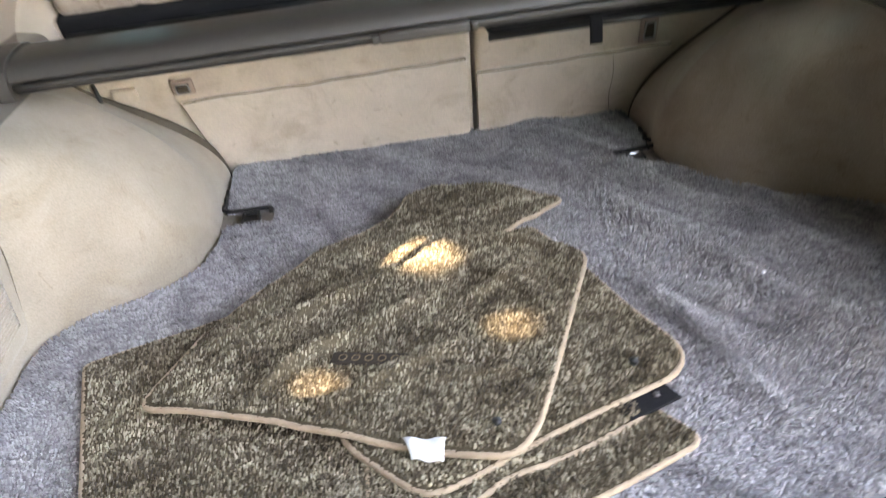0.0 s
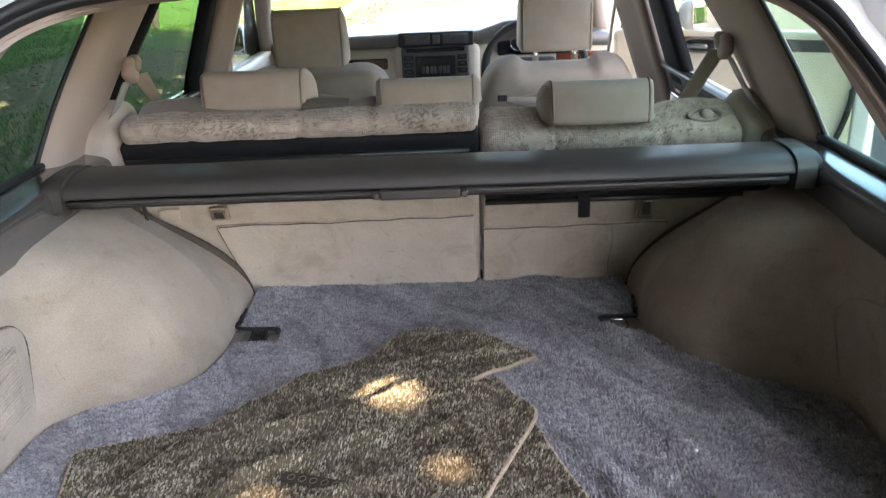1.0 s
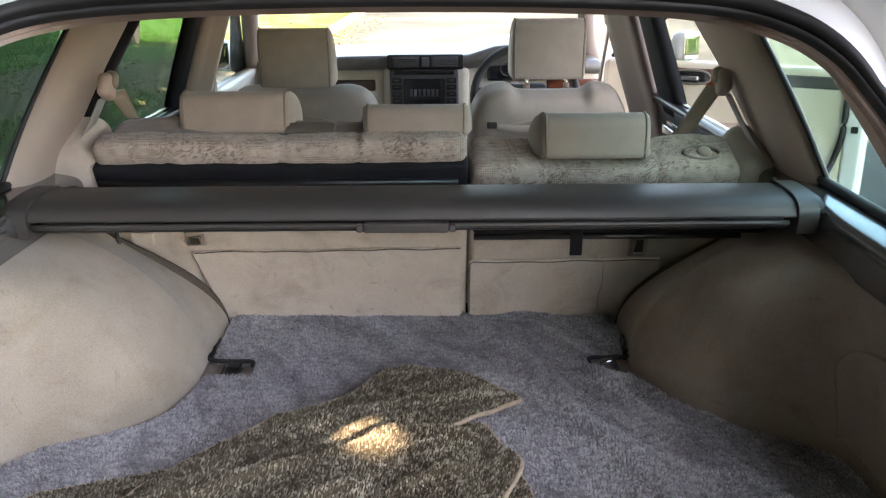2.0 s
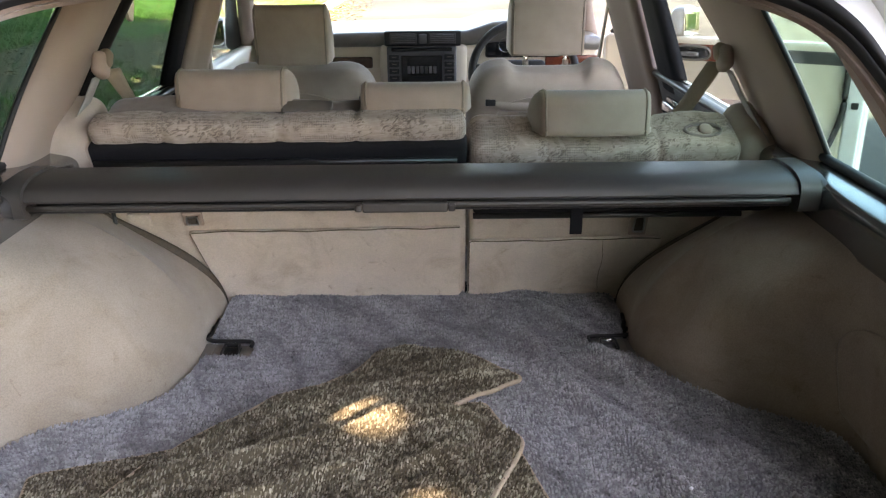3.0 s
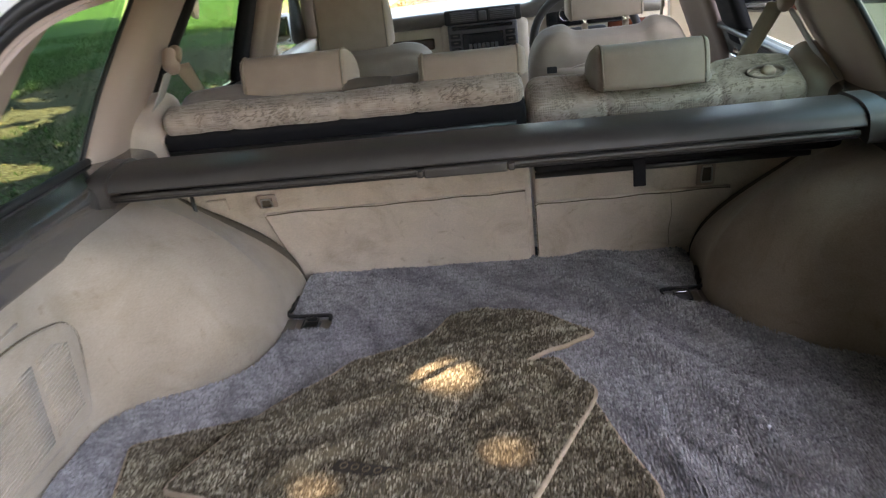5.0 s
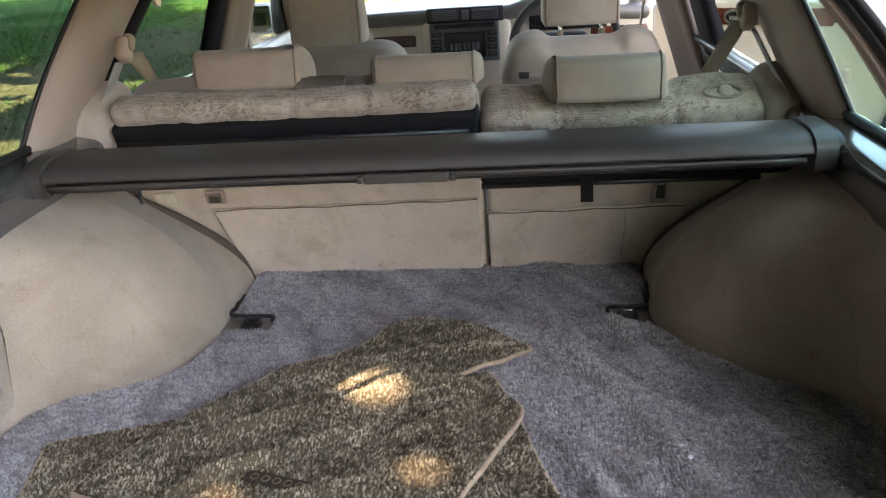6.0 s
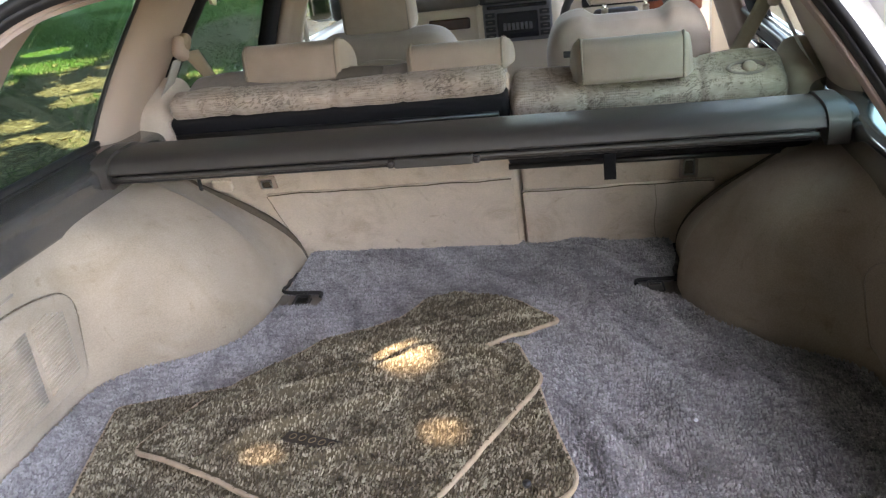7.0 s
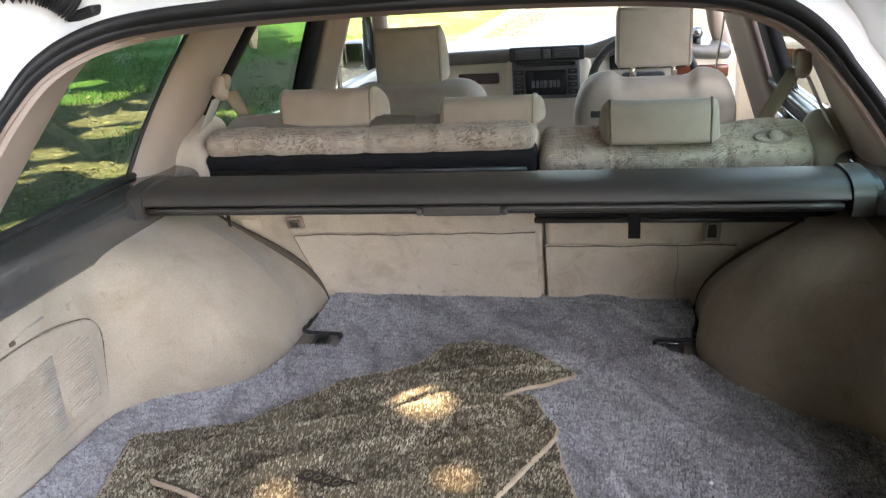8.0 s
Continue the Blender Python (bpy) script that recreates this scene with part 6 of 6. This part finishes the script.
# ---------- raised tailgate, wiring boot ----------
def tailgate():
    t = thing("tailgate", "white painted tailgate raised on its hinges above the opening", "tailgate", (0.02, -0.72, 0.78))
    H = Matrix.Translation((0.02, -0.74, 0.80)) @ Matrix.Rotation(radians(-24), 4, "X")

    def bar(x0, x1, y0, y1, name="frame_bar"):
        part(name, rbox(name, (x1 - x0, y1 - y0, 0.05), 0.015, 5, None, H @ Matrix.Translation(((x0 + x1) / 2, (y0 + y1) / 2, 0))), M_PAINT, t)

    bar(-0.58, 0.58, -0.10, 0.0, "top_bar")
    bar(-0.64, -0.54, -0.84, -0.09)
    bar(0.54, 0.64, -0.84, -0.09)
    bar(-0.64, 0.64, -1.20, -0.83, "lower_panel")
    g = part("glass_pane", rbox("glass_pane", (1.10, 0.75, 0.005), 0.002, 4, None, H @ Matrix.Translation((0, -0.465, 0.0))), M_CLEAR, t)
    g.visible_shadow = False
    # Bars out of view, added to split and trim the mat's sun patch
    arm = [tuple(Vector((0.02, -0.74, 0.80)) + Vector((x - 0.02, (y + 0.74), -0.445 * (y + 0.74) + 0.012))) for x, y in ((0.09, -1.27), (0.164, -1.143), (0.201, -1.08), (0.245, -1.004), (0.30, -0.91))]
    wp = part("shadow_bar", tube("shadow_bar", arm, 0.0075, 8), M_RUBBER, t, "unseen black bar added to cast a dark line across the sun patch")
    part("edge_shadow_bar", tube("edge_shadow_bar", [(x - 0.028, y + 0.026, z + 0.012) for x, y, z in arm], 0.012, 8), M_BLACKPL, wp)
    part("shadow_bar_stem", tube("shadow_bar_stem", [arm[1], (0.06, -1.27, 1.05), (0.03, -1.48, 1.15)], 0.008, 8), M_BLACKPL, wp)
    for x in (-0.33, 0.37):
        hg = part("hinge", rbox("hinge", (0.06, 0.07, 0.03), 0.008, 3, None, Matrix.Translation((x, -0.715, 0.765))), M_PAINT, t)
        part("hinge_bolt", rbox("hinge_bolt", (0.014, 0.006, 0.014), 0.003, 2, None, Matrix.Translation((x, -0.752, 0.762))), M_STEEL, hg)
    part("stop", rbox("stop", (0.07, 0.03, 0.016), 0.005, 3, None, Matrix.Translation((-0.055, -0.72, 0.742))), M_BLACKPL, t, "black rubber stop")
    line = spline([(-0.424, -0.735, 0.712), (-0.438, -0.75, 0.730), (-0.46, -0.77, 0.742), (-0.51, -0.80, 0.750), (-0.55, -0.84, 0.78)], 24)
    rad = [0.017 + 0.004 * math.sin(i * 2 * math.pi / 4) for i in range(len(line))]
    wb = part("wiring_boot", tube("wiring_boot", line, 0.017, 12, radii=rad), M_RUBBER, t, "black corrugated rubber wiring boot")
    part("boot_foot", rbox("boot_foot", (0.044, 0.03, 0.014), 0.004, 3, None, Matrix.Translation((-0.418, -0.722, 0.704)) @ Matrix.Rotation(-0.25, 4, "Y")), M_RUBBER, wb)
    return t


tailgate()

# ---------- outside: verge, kerb, road, tree ----------
GROUND = -0.62
KERB_X = -2.15


def ground_sheet():
    xs = np.concatenate([-np.geomspace(400, 2.0, 18), np.linspace(-1.9, 3.0, 12), np.geomspace(3.4, 400, 14)])
    ys = np.concatenate([-np.geomspace(400, 8, 12), np.linspace(-7, 20, 28), np.geomspace(22, 400, 12)])
    P = [[(x, y, GROUND - 0.02) for x in xs] for y in ys]
    return whole("ground", grid_mesh("ground", P), M_VERGE, "ground of worn grass and bare earth", "ground", kind="structure")


ground_sheet()
P = [[(x, y, GROUND + 0.13 + 0.05 * min(1, max(0, (-2.1 - x))) + 0.02 * noise.noise(Vector((x, y, 0)))) for x in np.concatenate([np.linspace(-45, -6, 26), np.linspace(-5.8, KERB_X - 0.12, 24)])] for y in np.linspace(-30, 70, 90)]
whole("pavement_verge", thick_grid("verge", P, (0, 0, -0.2)), M_VERGE, "shaded grass verge with bare earth and scattered dead leaves", "grass verge", kind="structure")
slab("road", [(KERB_X, -40, GROUND), (14, -40, GROUND), (14, 120, GROUND), (KERB_X, 120, GROUND)], (0, 0, -0.03), M_ROAD, "pale sunlit asphalt road", "road")
for i in range(40):
    y = -8 + i * 0.92
    k = whole("kerb", rbox("kerb", (0.14, 0.905, 0.2), 0.02, 2, None, Matrix.Translation((KERB_X - 0.06, y, GROUND + 0.045))), M_KERB, "weathered concrete kerb stone along the verge", "kerb", "kerb stones", "structure")


def grass():
    rng = np.random.default_rng(5)
    V, F = [], []
    n = 0
    while n < 70000:
        x, y = rng.uniform(-9.5, KERB_X - 0.15), rng.uniform(-2, 14)
        if noise.noise(Vector((x * 0.55, y * 0.55, 9))) < (0.34 if x > -4.9 else -0.15) + 0.25 * rng.uniform(-1, 1):
            continue
        z = GROUND + 0.13 + 0.05 * min(1, max(0, (-2.1 - x)))
        a = rng.uniform(0, math.pi)
        h = rng.uniform(0.015, 0.055)
        w = rng.uniform(0.003, 0.007)
        dx, dy = math.cos(a) * w, math.sin(a) * w
        lx, ly = rng.normal(0, 0.025, 2)
        o = len(V)
        V += [(x - dx, y - dy, z), (x + dx, y + dy, z), (x + lx, y + ly, z + h)]
        F.append((o, o + 1, o + 2))
        n += 1
    return whole("grass", mesh_from("grass", V, F, False), M_BLADE, "uneven green grass tufts on the shaded verge", "grass", kind="stuff")


grass()


def dry_leaves():
    rng = np.random.default_rng(8)
    V, F = [], []
    for k in range(2600):
        near = rng.uniform() < 0.5
        x = rng.uniform(KERB_X + 0.02, KERB_X + 0.8) if near else rng.uniform(-7, KERB_X)
        y = rng.uniform(-1, 22)
        if k > 1700:
            near, x, y = True, KERB_X + abs(rng.normal(0, 0.22)), rng.normal(14.8, 1.3)
        z = (GROUND if near else GROUND + 0.18) + 0.012
        s = rng.uniform(0.02, 0.05)
        a = rng.uniform(0, 6.28)
        c, d = math.cos(a) * s, math.sin(a) * s
        o = len(V)
        t = rng.uniform(-0.01, 0.02)
        V += [(x - c, y - d, z), (x + d * 0.5, y - c * 0.5, z + t), (x + c, y + d, z), (x - d * 0.5, y + c * 0.5, z + 0.01)]
        F.append((o, o + 1, o + 2, o + 3))
    return whole("dry_leaves", mesh_from("dry_leaves", V, F, False), M_DRY, "scattered dry brown leaves along the kerb", "dry leaves", kind="stuff")


dry_leaves()


def leaf_litter():
    """Small curled bits of leaf and twig trodden into the verge."""
    rng = np.random.default_rng(18)
    V, F = [], []
    for k in range(11000):
        x, y = rng.uniform(-6.4, KERB_X - 0.15), rng.uniform(0.5, 12)
        if noise.noise(Vector((x * 0.9, y * 0.9, 3))) < rng.uniform(-0.5, 0.2):
            continue
        z = GROUND + 0.13 + 0.05 * min(1, max(0, (-2.1 - x))) + 0.02 * noise.noise(Vector((x, y, 0))) + 0.006
        s = rng.uniform(0.006, 0.021)
        a = rng.uniform(0, 6.28)
        c, d = math.cos(a) * s, math.sin(a) * s
        o = len(V)
        V += [(x - c, y - d, z + rng.uniform(0, 0.01)), (x + d * 0.5, y - c * 0.5, z + rng.uniform(0, 0.012)), (x + c, y + d, z + rng.uniform(0, 0.02)), (x - d * 0.5, y + c * 0.5, z)]
        F.append((o, o + 1, o + 2, o + 3))
    return whole("leaf_litter", mesh_from("leaf_litter", V, F, False), M_LITTER, "pale bits of dead leaf littering the verge", "leaf litter", kind="stuff")


leaf_litter()

# gaps cut in the unseen crown to place sun patches: landing point, gap reach
FLECKS = [((-0.066 + 0.021 * k, -0.592 + 0.0070 * k, 0.04), -0.0115) for k in range(6)]
FLECKS += [((-0.095 + 0.02 * k, -0.556 + 0.021 * k, 0.04), -0.003) for k in range(4)]
FLECKS += [((-0.012 + 0.022 * k, -0.806 + 0.021 * k, 0.04), -0.0155) for k in range(5)]
FLECKS += [((-0.217, -0.808, 0.04), 0.005)]
FLECKS += [
          ((-4.4, 5.15, -0.45), 0.27), ((-4.1, 5.35, -0.45), 0.25), ((-3.95, 4.55, -0.45), 0.20), ((-4.05, 3.8, -0.45), 0.13), ((-3.88, 3.68, -0.45), 0.13), ((-3.6, 3.25, -0.45), 0.11), ((-3.4, 3.3, -0.45), 0.10), ((-3.05, 3.15, -0.45), 0.16), ((-5.75, 6.7, -0.45), 0.3), ((-3.14, 5.3, -0.45), 0.14), ((-5.4, 6.6, -0.5), 0.35), ((-6.5, 8.0, -0.5), 0.3), ((-2.9, 1.9, -0.5), 0.08)]
SKY_DIR = np.array(SUN_DIR)
speckle = random.Random(12)
FLECKS += [((x, y, -0.45), r) for x, y, r in ((speckle.uniform(-5.6, -2.6), speckle.uniform(1.6, 7.5), speckle.uniform(0.015, 0.07)) for k in range(46))]


def leaf_cloud(rng, count, centre, reach, size, gaps, lump=0.0):
    """Leaves scattered through a flattened ball, left out along the gaps."""
    C, R = np.array(centre), np.array(reach)
    u = rng.normal(size=(count * 2, 3))
    u /= np.linalg.norm(u, axis=1)[:, None]
    q = C + u * (rng.uniform(0.05, 1.0, (count * 2, 1)) ** 0.42) * R
    s = rng.uniform(*size, count * 2)
    keep = np.ones(count * 2, bool)
    if lump:
        keep &= np.array([noise.noise(Vector(p * 0.6)) > -lump for p in q])
    for c, rad in gaps:
        d = q - np.array(c)
        far = np.linalg.norm(d - np.outer(d @ SKY_DIR, SKY_DIR), axis=1)
        keep &= far > rad + s * 0.55
    n = rng.normal(size=q.shape)
    n[:, 2] += 1.0
    n /= np.linalg.norm(n, axis=1)[:, None]
    a = np.cross(n, rng.normal(size=q.shape))
    a /= np.linalg.norm(a, axis=1)[:, None]
    keep[count:] = False
    q, s, n, a = q[keep], s[keep][:, None], n[keep], a[keep]
    b = np.cross(n, a)
    V = np.stack([q - a * s, q - b * s * 0.6, q + a * s, q + b * s * 0.6], 1).reshape(-1, 3)
    return V, [(4 * i, 4 * i + 1, 4 * i + 2, 4 * i + 3) for i in range(len(q))]


def tree():
    rng = np.random.default_rng(11)
    t = thing("tree", "broad leafy tree on the verge shading the car", "tree", (-4.2, -3.6, GROUND))
    trunk = spline([(-4.2, -3.6, GROUND), (-4.15, -3.55, 1.0), (-4.0, -3.5, 2.4), (-3.7, -3.4, 3.8), (-3.3, -3.3, 5.2)], 6)
    part("trunk", tube("trunk", trunk, 0.2, 12, radii=np.linspace(0.24, 0.10, len(trunk))), M_BARK, t)
    for k in range(9):
        a = k * 0.7 + rng.uniform(-0.2, 0.2)
        r = rng.uniform(2.5, 5.5)
        p0 = trunk[10 + k]
        p1 = p0 + np.array((math.cos(a) * r * 0.5, math.sin(a) * r * 0.5, rng.uniform(0.5, 1.2)))
        p2 = p0 + np.array((math.cos(a) * r, math.sin(a) * r, rng.uniform(1.0, 2.2)))
        L = spline([p0, p1, p2], 6)
        part("limb", tube("limb", L, 0.06, 8, radii=np.linspace(0.085, 0.02, len(L))), M_BARK, t)
    V, F = leaf_cloud(rng, 26000, (-3.2, -2.4, 5.4), (5.7, 7.2, 1.9), (0.10, 0.21), FLECKS, 0.8)
    # Further leaf masses, out of view, added to keep sun off car and verge
    for count, c, r, size in ((34000, (-9.0, 4.5, 5.2), (5.6, 11.0, 1.9), (0.11, 0.22)), (22000, (1.5, -4.0, 5.7), (2.4, 2.4, 1.0), (0.08, 0.15)), (24000, (-5.0, 3.2, 5.4), (4.6, 6.3, 1.3), (0.10, 0.2))):
        v, f = leaf_cloud(rng, count, c, r, size, FLECKS)
        F += [tuple(len(V) + i for i in q) for q in f]
        V = np.concatenate([V, v])
    part("crown", mesh_from("crown", V, F, False), M_LEAF, t)
    return t


def woods():
    """Dense unseen foliage, added to block sky light from the left and behind."""
    rng = np.random.default_rng(21)
    V, F = [], []
    for k in range(19):
        c = (-10.2 + rng.uniform(-0.6, 0.6), -9 + k * 2.1, 2.6) if k < 5 else (-40.0 + rng.uniform(-2, 2), -30 + k * 6.0, 1.2) if k < 13 else (-10.5 + (k - 13) * 2.3, -9.5 + rng.uniform(-1, 1), 3.0)
        v, f = leaf_cloud(rng, 1400, c, (1.5, 2.4, 3.4) if k < 5 else (3.0, 4.2, 2.6) if k < 13 else (1.5, 2.4, 5.5), (0.22, 0.45), ())
        o = len(V)
        V += list(v)
        F += [tuple(o + i for i in q) for q in f]
    return whole("woods", mesh_from("woods", V, F, False), M_BLOCKLEAF, "unseen dark foliage added to block sky light from the left and behind", "woods", kind="stuff")


def sun_block_tree():
    """Unseen tree added across the road behind the car, to shade its right side."""
    rng = np.random.default_rng(77)
    t = thing("tree", "unseen tall tree added behind the car to shade its right side", "tree", (8.0, -12.0, GROUND))
    trunk = spline([(8.0, -12.0, GROUND), (7.9, -11.8, 3.0), (7.4, -11.2, 7.0), (6.8, -10.2, 11.0), (6.4, -9.4, 14.5)], 6)
    part("trunk", tube("trunk", trunk, 0.3, 12, radii=np.linspace(0.36, 0.10, len(trunk))), M_BARK, t)
    for k in range(7):
        p0 = trunk[14 + k]
        a = k * 0.9
        L = spline([p0, p0 + np.array((math.cos(a) * 1.2, math.sin(a) * 1.4, 0.9)), p0 + np.array((math.cos(a) * 2.6, math.sin(a) * 3.0, 1.6))], 6)
        part("limb", tube("limb", L, 0.07, 8, radii=np.linspace(0.10, 0.03, len(L))), M_BARK, t)
    V, F = leaf_cloud(rng, 9000, (6.6, -8.6, 14.5), (3.4, 4.4, 2.6), (0.16, 0.34), [((-0.05, -0.66, 0.04), 0.30), ((-0.23, -0.81, 0.04), 0.14)])
    part("crown", mesh_from("crown", V, F, False), M_LEAF, t)
    return t


woods()
tree()
sun_block_tree()


def hedge():
    """Sunlit greenery across the road."""
    rng = np.random.default_rng(31)
    V, F = [], []
    for k in range(9):
        v, f = leaf_cloud(rng, 420, (17.5 + rng.uniform(-0.5, 0.5), -13 + k * 2.4, 0.7), (1.4, 1.9, 1.6), (0.18, 0.34), ())
        o = len(V)
        V += list(v)
        F += [tuple(o + i for i in q) for q in f]
    return whole("hedge", mesh_from("hedge", V, F, False), M_FRESH, "bright green sunlit hedge across the road", "hedge", kind="stuff")


hedge()
speck = thing("crumb", "tiny pale crumb lying on the boot carpet", "crumb", (0.40, -0.72, 0.004))
part("crumb_body", rbox("crumb_body", (0.006, 0.005, 0.004), 0.0015, 2, None, Matrix.Translation((0.40, -0.72, 0.005))), M_TAG, speck)
